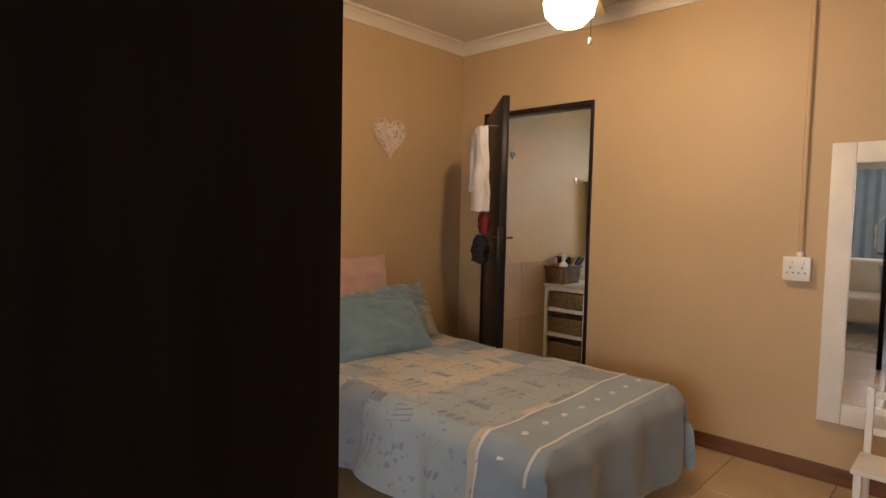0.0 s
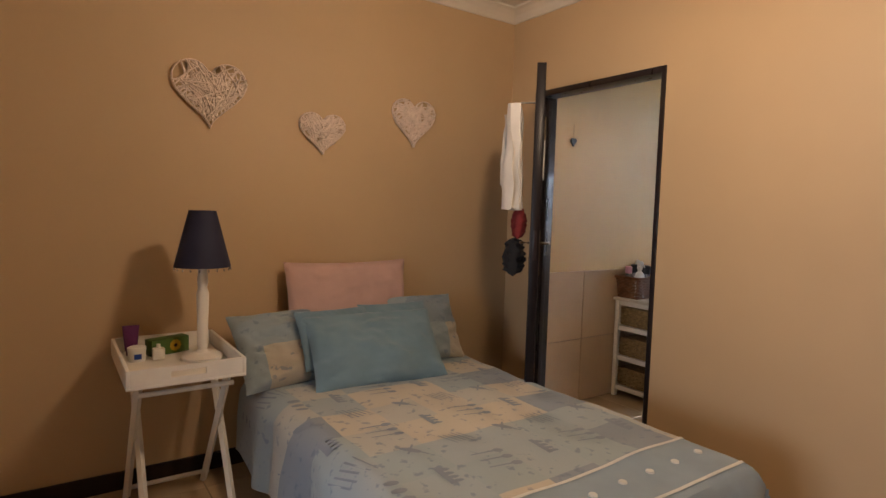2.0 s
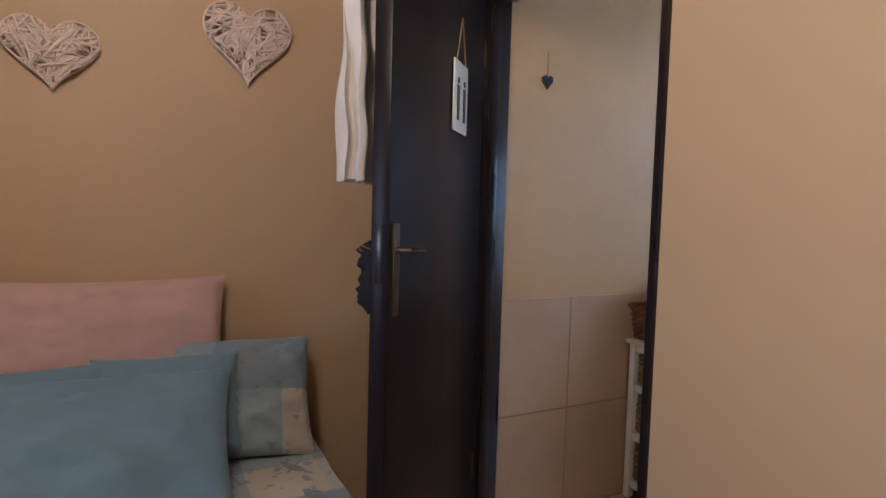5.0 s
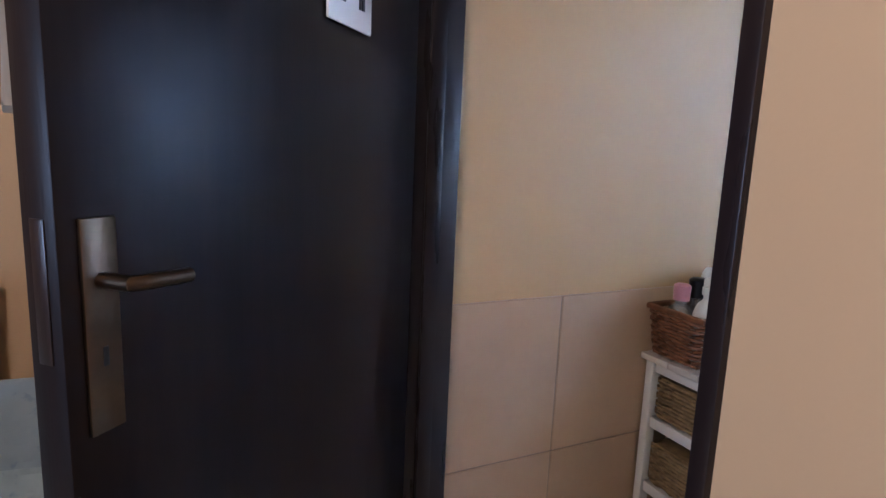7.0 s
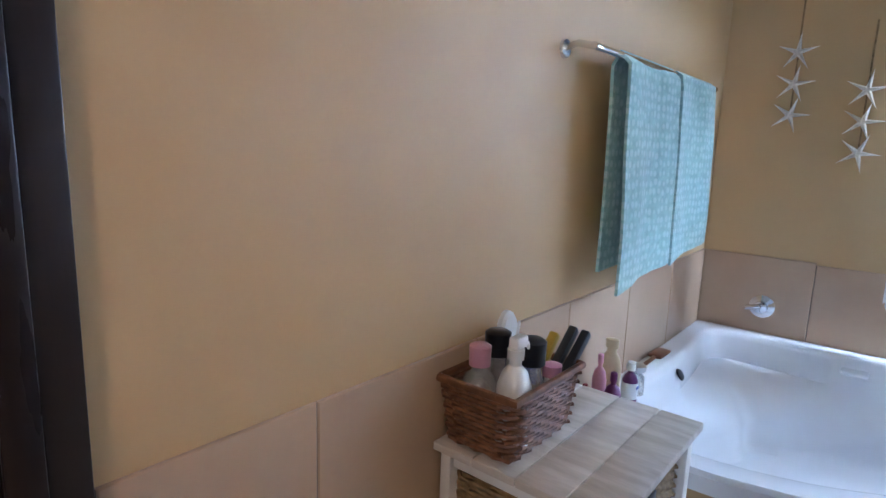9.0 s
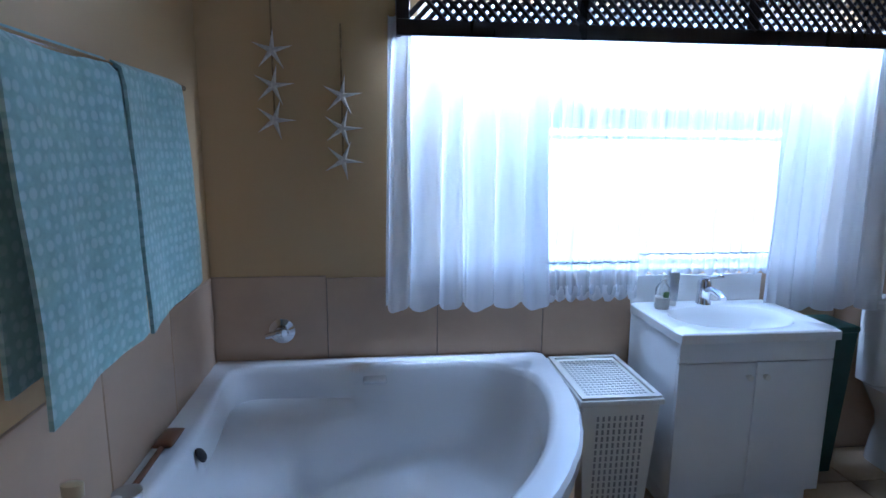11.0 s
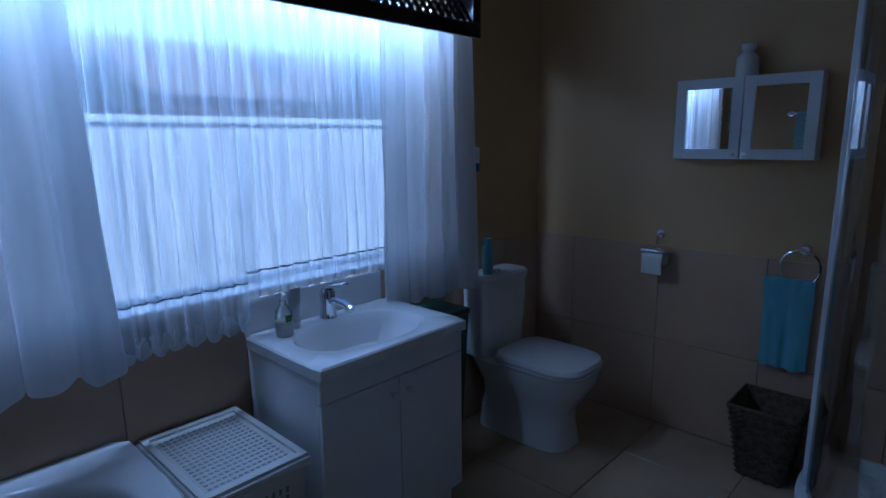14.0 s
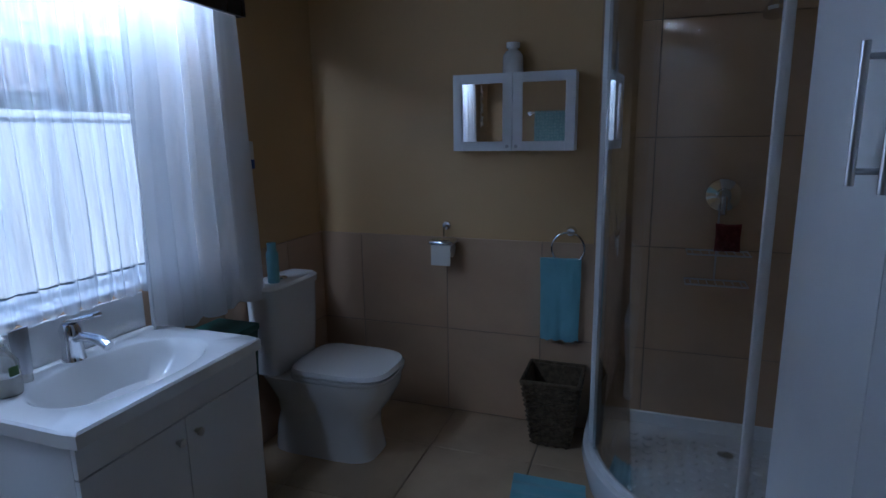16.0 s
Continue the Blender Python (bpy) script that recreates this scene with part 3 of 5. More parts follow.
part("body", rbox(-0.015, -0.024, 0, 0.015, 0.024, 0.05, 0.006), M_PLAS, bot)
part("neck", lathe([(0.008, 0.05), (0.008, 0.066), (0, 0.066)], 12), M_PLAS, bot)
bx = thing("printed_box", "small carton printed with yellow flower on green", "box", pose(0.17, -2.13, T0) @ pose(0, 0, 0, 0, 0, 20))
part("carton", rbox(-0.03, -0.085, 0, 0.03, 0.085, 0.07, 0.002), M_GREEN, bx)
part("flower", lathe([(0, 0.003), (0.026, 0.0)], 9, pose(0.0305, 0.02, 0.036, 0, 90)), M_YELLOW, bx)
part("flower_eye", lathe([(0, 0.005), (0.008, 0.004), (0.008, 0.0)], 9, pose(0.0305, 0.02, 0.036, 0, 90)), M_BLACK, bx)


# ---- bedroom: wicker hearts ----
def heart_xy(t, w, h):
    x = 16 * math.sin(t) ** 3 / 16
    y = (13 * math.cos(t) - 5 * math.cos(2 * t) - 2 * math.cos(3 * t) - math.cos(4 * t) + 2.5) / 14.5
    return x * w / 2, y * h / 2


def wicker_heart(label, cy, tip, w, h, seed):
    r = random.Random(seed)
    ob = thing("wicker_heart", label, "wall heart", pose(0.0, cy, tip + h * 0.5), "wicker hearts above the bed")
    rim = [heart_xy(2 * math.pi * k / 60, w, h) for k in range(60)]
    for lay, off in ((0.012, 0), (0.026, 0.004)):
        part("rim", pipe([(lay, p[0] * (1 - off * 3), p[1] * (1 - off * 3)) for p in rim + rim[:1]], 0.0030, 6), M_TWIG, ob)
    bm = bmesh.new()
    n = 0
    def inside(p):
        hit = False
        for (ax, ay), (bx_, by_) in zip(rim, rim[1:] + rim[:1]):
            if (ay > p.y) != (by_ > p.y) and p.x < (bx_ - ax) * (p.y - ay) / (by_ - ay) + ax:
                hit = not hit
        return hit

    while n < 45:
        a, b = r.randrange(60), r.randrange(60)
        p, q = Vector(rim[a]), Vector(rim[b])
        if not 0.25 * w < (p - q).length < 0.85 * w:
            continue
        mid = (p + q) / 2
        # keep the stroke inside the outline
        if not all(inside(p.lerp(q, k)) for k in (0.08, 0.25, 0.4, 0.5, 0.6, 0.75, 0.92)):
            continue
        d0, d1 = 0.010 + 0.022 * r.random(), 0.010 + 0.022 * r.random()
        m = Vector((0.036 * r.random() + 0.006, mid.x + r.uniform(-0.006, 0.006), mid.y))
        pipe([(d0, p.x, p.y), m, (d1, q.x, q.y)], r.uniform(0.0036, 0.0055), 5, bm)
        n += 1
    n = 0
    while n < 90:
        c, a = Vector((r.uniform(-w / 2, w / 2), r.uniform(-h / 2, h / 2))), r.uniform(0, math.pi)
        e = Vector((math.cos(a), math.sin(a))) * w * r.uniform(0.14, 0.28)
        if not all(inside(c + e * k) for k in (-1, -0.5, 0, 0.5, 1)):
            continue
        d = 0.026 + 0.018 * r.random()
        pipe([(d - 0.006, c.x - e.x, c.y - e.y), (d, c.x, c.y), (d - 0.006, c.x + e.x, c.y + e.y)], r.uniform(0.0032, 0.0046), 5, bm)
        n += 1
    part("woven_twigs", bm, M_TWIG, ob)
    return ob


wicker_heart("large white wicker heart hanging on tan wall", -1.915, 1.685, 0.34, 0.31, 1)
wicker_heart("small white wicker heart hanging on tan wall", -1.345, 1.605, 0.255, 0.215, 2)
wicker_heart("medium white wicker heart hanging on tan wall", -0.775, 1.69, 0.29, 0.275, 3)


# ---- doorway between bedroom and bathroom ----
fr = thing("door_frame", "dark stained timber frame round the bathroom doorway", "door frame", kind="structure")
part("jamb", rbox(0.235, -0.012, 0, 0.285, 0.135, 2.085, 0.003), M_DARK, fr)
part("jamb", rbox(1.136, -0.010, 0, 1.16, 0.178, 2.085, 0.003), M_DARK, fr)
part("head", rbox(0.2855, -0.012, 2.05, 1.1355, 0.108, 2.085, 0.003), M_DARK, fr)
part("stop", rbox(0.2855, 0.045, 0, 0.298, 0.085, 2.05, 0.003), M_DARK, fr)
door = thing("door_1", "dark stained bathroom door standing open", "door", pose(0.285, -0.005, 0, 0, 0, -44.5), kind="structure")
part("leaf", rbox(0, -0.022, 0.012, 0.865, 0.022, 2.045, 0.003), M_LEAF, door)
for y, s in ((0.0245, 1), (-0.0245, -1)):
    hp = part("handle_plate", rbox(0.805, y - 0.0025, 1.02, 0.845, y + 0.0025, 1.24, 0.002), M_BRASS, door, "worn bronze handle plate")
    part("lever", pipe([(0.825, y, 1.178), (0.825, y + s * 0.04, 1.178), (0.812, y + s * 0.045, 1.178), (0.755, y + s * 0.045, 1.175)], 0.008, 10), M_BRASS, hp, "worn bronze lever")
    part("keyhole", rbox(0.822, y + s * 0.0025 - 0.001, 1.09, 0.828, y + s * 0.0025 + 0.001, 1.11, 0.0004), M_BLACK, hp)
part("latch_plate", rbox(0.8645, -0.009, 1.10, 0.8665, 0.009, 1.24, 0.0005), M_DARK, door)
for z in (0.25, 1.8):
    part("hinge", tube(bmesh.new(), (-0.006, 0.02, z), (-0.006, 0.02, z + 0.1), 0.007), M_BRASS, door)
DM = door.matrix_world.copy()
sign = thing("door_plaque", "small white hanging plaque with two dark figures", "sign", DM @ pose(0.33, 0.026, 1.52))
part("plate", rbox(-0.075, 0, 0, 0.075, 0.006, 0.215, 0.002), M_PLAS, sign)
for x in (-0.034, 0.034):
    bm = lathe([(0, 0.0), (0.010, 0.0), (0.010, 0.004), (0, 0.004)], 12, pose(x, 0.0045, 0.155, -90))
    box(bm, x - 0.012, 0.006, 0.07, x + 0.012, 0.0085, 0.14)
    box(bm, x - 0.009, 0.006, 0.035, x - 0.002, 0.0085, 0.07)
    box(bm, x + 0.002, 0.006, 0.035, x + 0.009, 0.0085, 0.07)
    part("figure", bm, M_BLACK, sign)
part("cord", pipe([(-0.05, 0.004, 0.213), (0, 0.004, 0.35), (0.05, 0.004, 0.213)], 0.0022, 6), M_STRAW, sign)
robe = thing("bathrobe", "white printed robe hanging on the door", "robe", DM @ pose(0.67, -0.102, 1.87))
part("body", hang(0.24, 0.53, 0.05, 2.5, 0.03, 1, 0.10), M_ROBE, robe)
part("sleeve", hang(0.10, 0.36, 0.03, 1.5, 0.02, 2, 0.1), M_ROBE, robe).location = (-0.05, -0.075, -0.04)
part("hook", pipe([(0, 0.08, 0.02), (0, 0.0, 0.02), (0, -0.02, 0.0), (0, -0.03, 0.02)], 0.005), M_STEEL, robe)
cap1 = tagged(part("red_bag", pillow(0.12, 0.17, 0.07, 8), M_RED), "small red and blue cloth bag hanging on door", "bag")
cap1.matrix_world = DM @ pose(0.60, -0.09, 1.27, 90)
cap2 = tagged(part("black_cap", pillow(0.17, 0.2, 0.09, 9, 0.03), M_DKCLOTH), "crumpled black cap hanging on the door", "cap")
cap2.matrix_world = DM @ pose(0.60, -0.11, 1.09, 90, 0, 0)

# ---- bedroom: entrance door, mirror, socket, lamp ----
d2 = thing("door_2", "dark wood-grain bedroom door standing open", "door", pose(2.458, -3.75, 0, 0, 0, 90), kind="structure")
part("leaf", rbox(0, 0, 0.012, 0.785, 0.04, 2.05, 0.003), M_LEAF, d2)
part("lever", pipe([(0.73, 0.04, 1.05), (0.73, 0.085, 1.05), (0.62, 0.09, 1.05)], 0.008, 10), M_BRASS, d2)
part("hinge", tube(bmesh.new(), (-0.006, 0.02, 0.3), (-0.006, 0.02, 0.4), 0.007), M_BRASS, d2)


def flat_heart(w, h, t, hole=0.0):
    pts = [heart_xy(2 * math.pi * k / 40, w, h) for k in range(40)]
    if not hole:
        return loft([[(0, p[0], p[1]) for p in pts], [(t, p[0], p[1]) for p in pts]])
    a = [[(x, p[0] * s, p[1] * s) for p in pts] for x, s in ((0, 1), (t, 1), (t, hole), (0, hole), (0, 1))]
    return loft(a, False)


hh = thing("hanging_hearts", "string of white wooden hearts hanging on door", "ornament", pose(2.36, -2.94, 1.11))
part("large_heart", flat_heart(0.075, 0.135, 0.008), M_WHITEP, hh).location = (-0.008, -0.02, 0.12)
part("small_heart", flat_heart(0.065, 0.065, 0.008, 0.5), M_WHITEP, hh).location = (-0.008, -0.02, 0.018)
part("cord", pipe([(-0.004, -0.02, 0.04), (-0.004, -0.02, 0.07), (-0.004, -0.02, 0.2), (0.06, -0.02, 0.28)], 0.002, 6), M_PLAS, hh)

mir = thing("wall_mirror", "tall wall mirror in wide white frame", "mirror", pose(2.485, -0.022, 0.318))
for b in ((0, -0.02, 0, 0.1, 0.02, 1.385), (0.45, -0.02, 0, 0.55, 0.02, 1.385), (0.1005, -0.019, 0, 0.4495, 0.019, 0.1), (0.1005, -0.019, 1.285, 0.4495, 0.019, 1.385)):
    part("frame_rail", rbox(*b, 0.004), M_WHITEP, mir)
part("mirror_glass", boxes((0.1, -0.004, 0.1, 0.45, 0.004, 1.285)), M_MIRROR, mir, "mirror glass", False)
so = thing("wall_socket", "white double wall socket with conduit", "socket", pose(2.30, -0.001, 1.01))
part("plate", rbox(0, -0.05, 0, 0.125, 0, 0.125, 0.006, 3), M_PLAS, so)
for x in (0.036, 0.089):
    part("rocker", rbox(x - 0.010, -0.056, 0.085, x + 0.010, -0.0495, 0.105, 0.002), M_PLAS, so)
    for dx, dz in ((0, 0.068), (-0.014, 0.042), (0.014, 0.042)):
        part("pin_hole", tube(bmesh.new(), (x + dx, -0.0508, dz), (x + dx, -0.049, dz), 0.0042, 0.0042, 8), M_BLACK, so)
part("conduit", tube(bmesh.new(), (0.07, -0.014, 0.15), (0.07, -0.014, H - 1.095), 0.0125), M_TAN, so, "tan painted conduit")
part("conduit_collar", tube(bmesh.new(), (0.07, -0.014, 0.123), (0.07, -0.014, 0.15), 0.017), M_PLAS, so)
cl = thing("ceiling_light", "ceiling fan light with glowing glass and pull chain", "ceiling light", pose(1.75, -1.3, 2.2))
part("glass", lathe([(0, -0.10), (0.06, -0.09), (0.10, -0.05), (0.11, 0.0), (0.09, 0.06)], 28), M_LAMPG, cl).visible_shadow = False
part("housing", lathe([(0.09, 0.06), (0.12, 0.08), (0.12, 0.16), (0.03, 0.2), (0.02, 0.2), (0.02, 0.40), (0.06, 0.438), (0, 0.438)], 28), M_BRASS, cl)
for k in range(4):
    bm = rbox(0.13, -0.06, 0.135, 0.58, 0.06, 0.143, 0.002)
    part("blade", bm, M_CREAMP, cl).rotation_euler = (0, 0, radians(20 + 90 * k))
part("pull_chain", tube(bmesh.new(), (0.10, 0, 0.06), (0.10, 0, -0.16), 0.002, 0.002, 6), M_BRASS, cl)
part("pull_knob", lathe([(0, -0.19), (0.008, -0.185), (0.008, -0.165), (0, -0.155)], 10, Matrix.Translation((0.10, 0, 0))), M_PLAS, cl)
ch = thing("small_chair", "small white wooden chair beside the mirror", "chair", pose(2.72, -0.62, 0))
for x in (0, 0.28):
    part("back_post", rbox(x, 0.25, 0, x + 0.028, 0.278, 0.60, 0.004), M_WHITEP, ch)
    part("front_leg", rbox(x, 0, 0, x + 0.028, 0.028, 0.30, 0.004), M_WHITEP, ch)
for z in (0.40, 0.49, 0.56):
    part("back_rail", rbox(0.0285, 0.255, z, 0.2795, 0.272, z + 0.03, 0.003), M_WHITEP, ch)
part("seat", rbox(-0.01, -0.01, 0.30, 0.318, 0.245, 0.32, 0.005), M_WHITEP, ch)
ca = thing("candle_holder", "twisted copper candle holder standing on chair", "candle holder", pose(2.86, -0.5, 0.32))
part("stem", pipe([(0.014 * math.cos(k * 0.7), 0.014 * math.sin(k * 0.7), 0.006 * k) for k in range(30)], 0.006), M_COPPER, ca)
part("cup", lathe([(0, 0.17), (0.03, 0.175), (0.035, 0.21), (0.03, 0.21), (0.026, 0.18), (0, 0.176)], 16), M_COPPER, ca)
part("foot", lathe([(0, 0), (0.04, 0), (0.035, 0.008), (0, 0.012)], 20), M_COPPER, ca)

# ---- lounge ----
sf = thing("sofa", "cream upholstered sofa with turquoise cushion", "sofa", pose(1.0, -5.9, 0))
part("seat", rbox(0.2, 0, 0.1, 1.6, 0.8, 0.42, 0.06, 3), M_SOFA, sf)
part("backrest", rbox(0.2, -0.2, 0.1, 1.6, 0.05, 0.85, 0.07, 3), M_SOFA, sf)
for x in (0.0, 1.6):
    part("arm", rbox(x, -0.2, 0.0, x + 0.22, 0.82, 0.60, 0.08, 3), M_SOFA, sf)
cushion("cushion", "turquoise cushion lying on the sofa", 0.45, 0.45, 0.16, pose(2.35, -5.6, 0.62) @ pose(0, 0, 0, 55), M_AQUA, 12)
cur = tagged(part("lounge_curtain", hang(1.4, 2.2, 0.01, 9, 0.05, 3), M_BAND), "grey gathered lounge curtain hanging to floor", "curtain")
cur.matrix_world = pose(1.4, -8.05, 2.19)


# ---- bathroom: corner bath ----
def bath_edge(th, c):
    """Distance from c to the outer edge of the bath, by marching."""
    dx, dy, r = math.cos(th), math.sin(th), 0.3
    while r < 1.6:
        x, y = c[0] + dx * r, c[1] + dy * r
        inside = XL + 0.004 <= x <= 1.69 and y <= YW - 0.004
        if inside and y < 2.6:
            inside = x < 0.6 and y > 1.42 or ((x - 0.6) / 1.09) ** 2 + ((y - 2.6) / 1.18) ** 2 <= 1
        if not inside:
            return r
        r += 0.004
    return r


bath = thing("corner_bath", "large white acrylic corner bath with moulded seat", "bath")
BC, N = (0.88, 2.22), 128
RO = [bath_edge(2 * math.pi * k / N, BC) for k in range(N)]
RI = []
for k in range(N):
    a = 2 * math.pi * k / N
    RI.append(min(RO[k] - 0.115, 0.80 + 0.04 * math.cos(a * 2)))
for _ in range(4):
    RI = [(RI[k - 1] + 2 * RI[k] + RI[(k + 1) % N]) / 4 for k in range(N)]


def ring(f, z):
    out = []
    for k in range(N):
        a = 2 * math.pi * k / N
        w = 0.5 + 0.5 * math.cos(math.pi * min(1.0, abs(a - 2.36) / 1.25))
        r, zz = f(k, w), z(w) if callable(z) else z
        out.append((BC[0] + r * math.cos(a), BC[1] + r * math.sin(a), zz))
    return out


RZ = 0.562
loops = [ring(lambda k, w: RO[k] - 0.002, RZ - 0.06), ring(lambda k, w: RO[k] + 0.0, RZ - 0.012), ring(lambda k, w: RO[k] - 0.012, RZ),
         ring(lambda k, w: RI[k] + 0.025, RZ), ring(lambda k, w: RI[k] + 0.006, RZ - 0.008), ring(lambda k, w: RI[k] - 0.008, RZ - 0.03),
         ring(lambda k, w: RI[k] * 0.955, RZ - 0.13), ring(lambda k, w: RI[k] * (0.93 - 0.20 * w), lambda w: RZ - 0.2 + 0.05 * w),
         ring(lambda k, w: RI[k] * (0.90 - 0.29 * w), lambda w: RZ - 0.26 + 0.06 * w), ring(lambda k, w: RI[k] * (0.86 - 0.34 * w), lambda w: 0.235 + 0.05 * w), ring(lambda k, w: RI[k] * (0.80 - 0.30 * w), 0.185), ring(lambda k, w: RI[k] * (0.70 - 0.24 * w), 0.155), ring(lambda k, w: RI[k] * 0.3, 0.145)]
part("tub", loft(loops, False), M_ACRYL, bath)
bm = bmesh.new()
vs = [bm.verts.new(p) for p in loops[-1]]
bm.faces.new(vs)
part("tub_floor", bm, M_ACRYL, bath)
part("apron", loft([ring(lambda k, w: RO[k] - 0.02, 0.0), ring(lambda k, w: RO[k] - 0.02, RZ - 0.02)], False), M_CREAM, bath, "painted bath apron")
part("plug", lathe([(0, 0.008), (0.022, 0.006), (0.026, 0.0)], 20, pose(0.385, 2.23, 0.505, 0, 55, 0)), M_BLACK, bath)
part("overflow", rbox(-0.05, -0.03, 0, 0.05, 0.03, 0.02, 0.009, 3, pose(0.93, 2.80, 0.50, 25)), M_ACRYL, bath, "white overflow cover")
tap = thing("bath_tap", "chrome wall-mounted bath mixer with lever", "tap", pose(0.533, YW, 0.69))
part("rose", lathe([(0, 0), (0.055, 0), (0.055, 0.01), (0.03, 0.025), (0.028, 0.05), (0, 0.055)], 28, pose(0, 0, 0, 90)), M_CHROME, tap)
part("lever", rbox(-0.06, -0.085, 0.0, 0.01, -0.05, 0.022, 0.008, 3, pose(0, 0, 0, 0, -15)), M_CHROME, tap)

# ---- bathroom: hamper, vanity, toilet ----
hm = thing("laundry_hamper", "white perforated plastic laundry hamper with lid", "hamper", pose(1.875, 2.675, 0) @ Matrix.Diagonal((1.0, 1.16, 1.115, 1)))
part("body", loft([[(sx * a, sy * b, z) for sx, sy in ((-1, -1), (1, -1), (1, 1), (-1, 1))] for a, b, z in ((0.125, 0.165, 0.0), (0.155, 0.19, 0.455))]), M_PLAS, hm, smooth=False)
part("lid", rbox(-0.168, -0.203, 0.452, 0.168, 0.203, 0.475, 0.006), M_PLAS, hm)
part("lid_rim", boxes((-0.16, -0.195, 0.475, 0.16, -0.175, 0.484), (-0.16, 0.175, 0.475, 0.16, 0.195, 0.484), (-0.16, -0.1745, 0.475, -0.14, 0.1745, 0.484), (0.14, -0.1745, 0.475, 0.16, 0.1745, 0.484)), M_PLAS, hm, smooth=False)
# lid holes are not cut: solid blocks, their shade painted as grey
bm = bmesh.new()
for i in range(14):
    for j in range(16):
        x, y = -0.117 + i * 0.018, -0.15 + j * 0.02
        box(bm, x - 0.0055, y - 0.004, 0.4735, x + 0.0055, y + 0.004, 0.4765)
tagged(part("lid_hole_shade", bm, mat("grey_hole_shade", (0.50, 0.50, 0.49), 0.7, bump=0.0), hm, smooth=False), kind="stuff")
# side slots likewise: thin blocks in a darker grey for the shade inside
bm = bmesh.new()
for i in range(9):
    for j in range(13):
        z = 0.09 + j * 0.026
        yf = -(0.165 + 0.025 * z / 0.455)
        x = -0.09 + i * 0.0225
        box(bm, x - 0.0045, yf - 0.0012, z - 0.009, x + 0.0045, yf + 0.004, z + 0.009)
tagged(part("side_slot_shade", bm, mat("dim_slot_shade", (0.33, 0.33, 0.33), 0.8, bump=0.0), hm, smooth=False), kind="stuff")

van = thing("vanity_unit", "white vanity unit with moulded basin under window", "vanity")
V0, V1, VY0, VY1, VZ = 2.085, 2.755, 2.44, 2.905, 0.785
part("plinth", rbox(V0 + 0.03, VY0 + 0.06, 0, V1 - 0.03, VY1 - 0.01, 0.09, 0.002), M_WHITE, van)
for a in (V0 + 0.012, V1 - 0.028):
    part("side_panel", rbox(a, VY0 + 0.035, 0.0905, a + 0.016, VY1 - 0.005, VZ - 0.04, 0.001), M_WHITE, van)
part("carcass", rbox(V0 + 0.0285, VY0 + 0.035, 0.0905, V1 - 0.0285, VY1 - 0.005, 0.58, 0.001), M_WHITE, van)
part("fascia", rbox(V0 + 0.012, VY0 + 0.018, 0.66, V1 - 0.012, VY0 + 0.0345, VZ - 0.04, 0.002), M_WHITE, van)
mid = (V0 + V1) / 2
for a, b, kx in ((V0 + 0.012, mid - 0.0015, mid - 0.035), (mid + 0.0015, V1 - 0.012, mid + 0.035)):
    dr = part("door", rbox(a, VY0 + 0.018, 0.095, b, VY0 + 0.0345, 0.656, 0.002), M_WHITE, van)
    part("knob", lathe([(0, 0.026), (0.012, 0.022), (0.012, 0.014), (0.006, 0.008), (0.007, 0)], 16, pose(kx, VY0 + 0.018, 0.60, 90)), M_PLAS, dr)
NB = 64
bc = (mid, 2.66)


def oval(rx, ry, z, p=2.3):
    out = []
    for k in range(NB):
        t = 2 * math.pi * k / NB
        c, s = math.cos(t), math.sin(t)
        out.append((bc[0] + rx * math.copysign(abs(c) ** (2 / p), c), bc[1] + ry * math.copysign(abs(s) ** (2 / p), s), z))
    return out


def rect_loop(x0, y0, x1, y1, z):
    out = []
    for k in range(NB):
        t = 2 * math.pi * k / NB
        c, s = math.cos(t), math.sin(t)
        d = min(((x1 if c > 0 else x0) - bc[0]) / c if abs(c) > 1e-6 else 9, ((y1 if s > 0 else y0) - bc[1]) / s if abs(s) > 1e-6 else 9)
        out.append((bc[0] + d * c, bc[1] + d * s, z))
    return out


bl = [rect_loop(V0, VY0, V1, VY1, VZ - 0.04), rect_loop(V0, VY0, V1, VY1, VZ - 0.006), rect_loop(V0 + 0.006, VY0 + 0.006, V1 - 0.006, VY1, VZ), oval(0.262, 0.172, VZ), oval(0.252, 0.162, VZ - 0.006),
      oval(0.235, 0.145, VZ - 0.035), oval(0.18, 0.11, VZ - 0.11), oval(0.10, 0.06, VZ - 0.135), oval(0.005, 0.005, VZ - 0.138)]
part("basin_top", loft(bl, False), M_CERAM, van, "moulded white basin top")
part("splashback", rbox(V0 + 0.01, VY1 - 0.002, VZ - 0.01, V1 - 0.03, VY1 + 0.013, 0.912, 0.004), M_CERAM, van)
part("waste", lathe([(0, 0.003), (0.02, 0.002), (0.022, 0)], 20, pose(bc[0], bc[1], VZ - 0.137)), M_CHROME, van)
tp = thing("basin_tap", "chrome single-lever basin mixer tap", "tap", pose(2.42, 2.862, VZ) @ Matrix.Diagonal((1.3, 1.3, 1.25, 1)))
part("body", lathe([(0, 0), (0.026, 0), (0.024, 0.01), (0.021, 0.05), (0.024, 0.075), (0.018, 0.09), (0, 0.095)], 24), M_CHROME, tp)
part("spout", pipe([(0, 0, 0.05), (0.0, -0.04, 0.062), (0, -0.09, 0.058), (0, -0.115, 0.045)], 0.012, 12), M_CHROME, tp)
part("lever", rbox(-0.012, -0.10, 0.0, 0.012, 0.01, 0.012, 0.005, 3, pose(0, 0, 0.088, -16)), M_CHROME, tp)
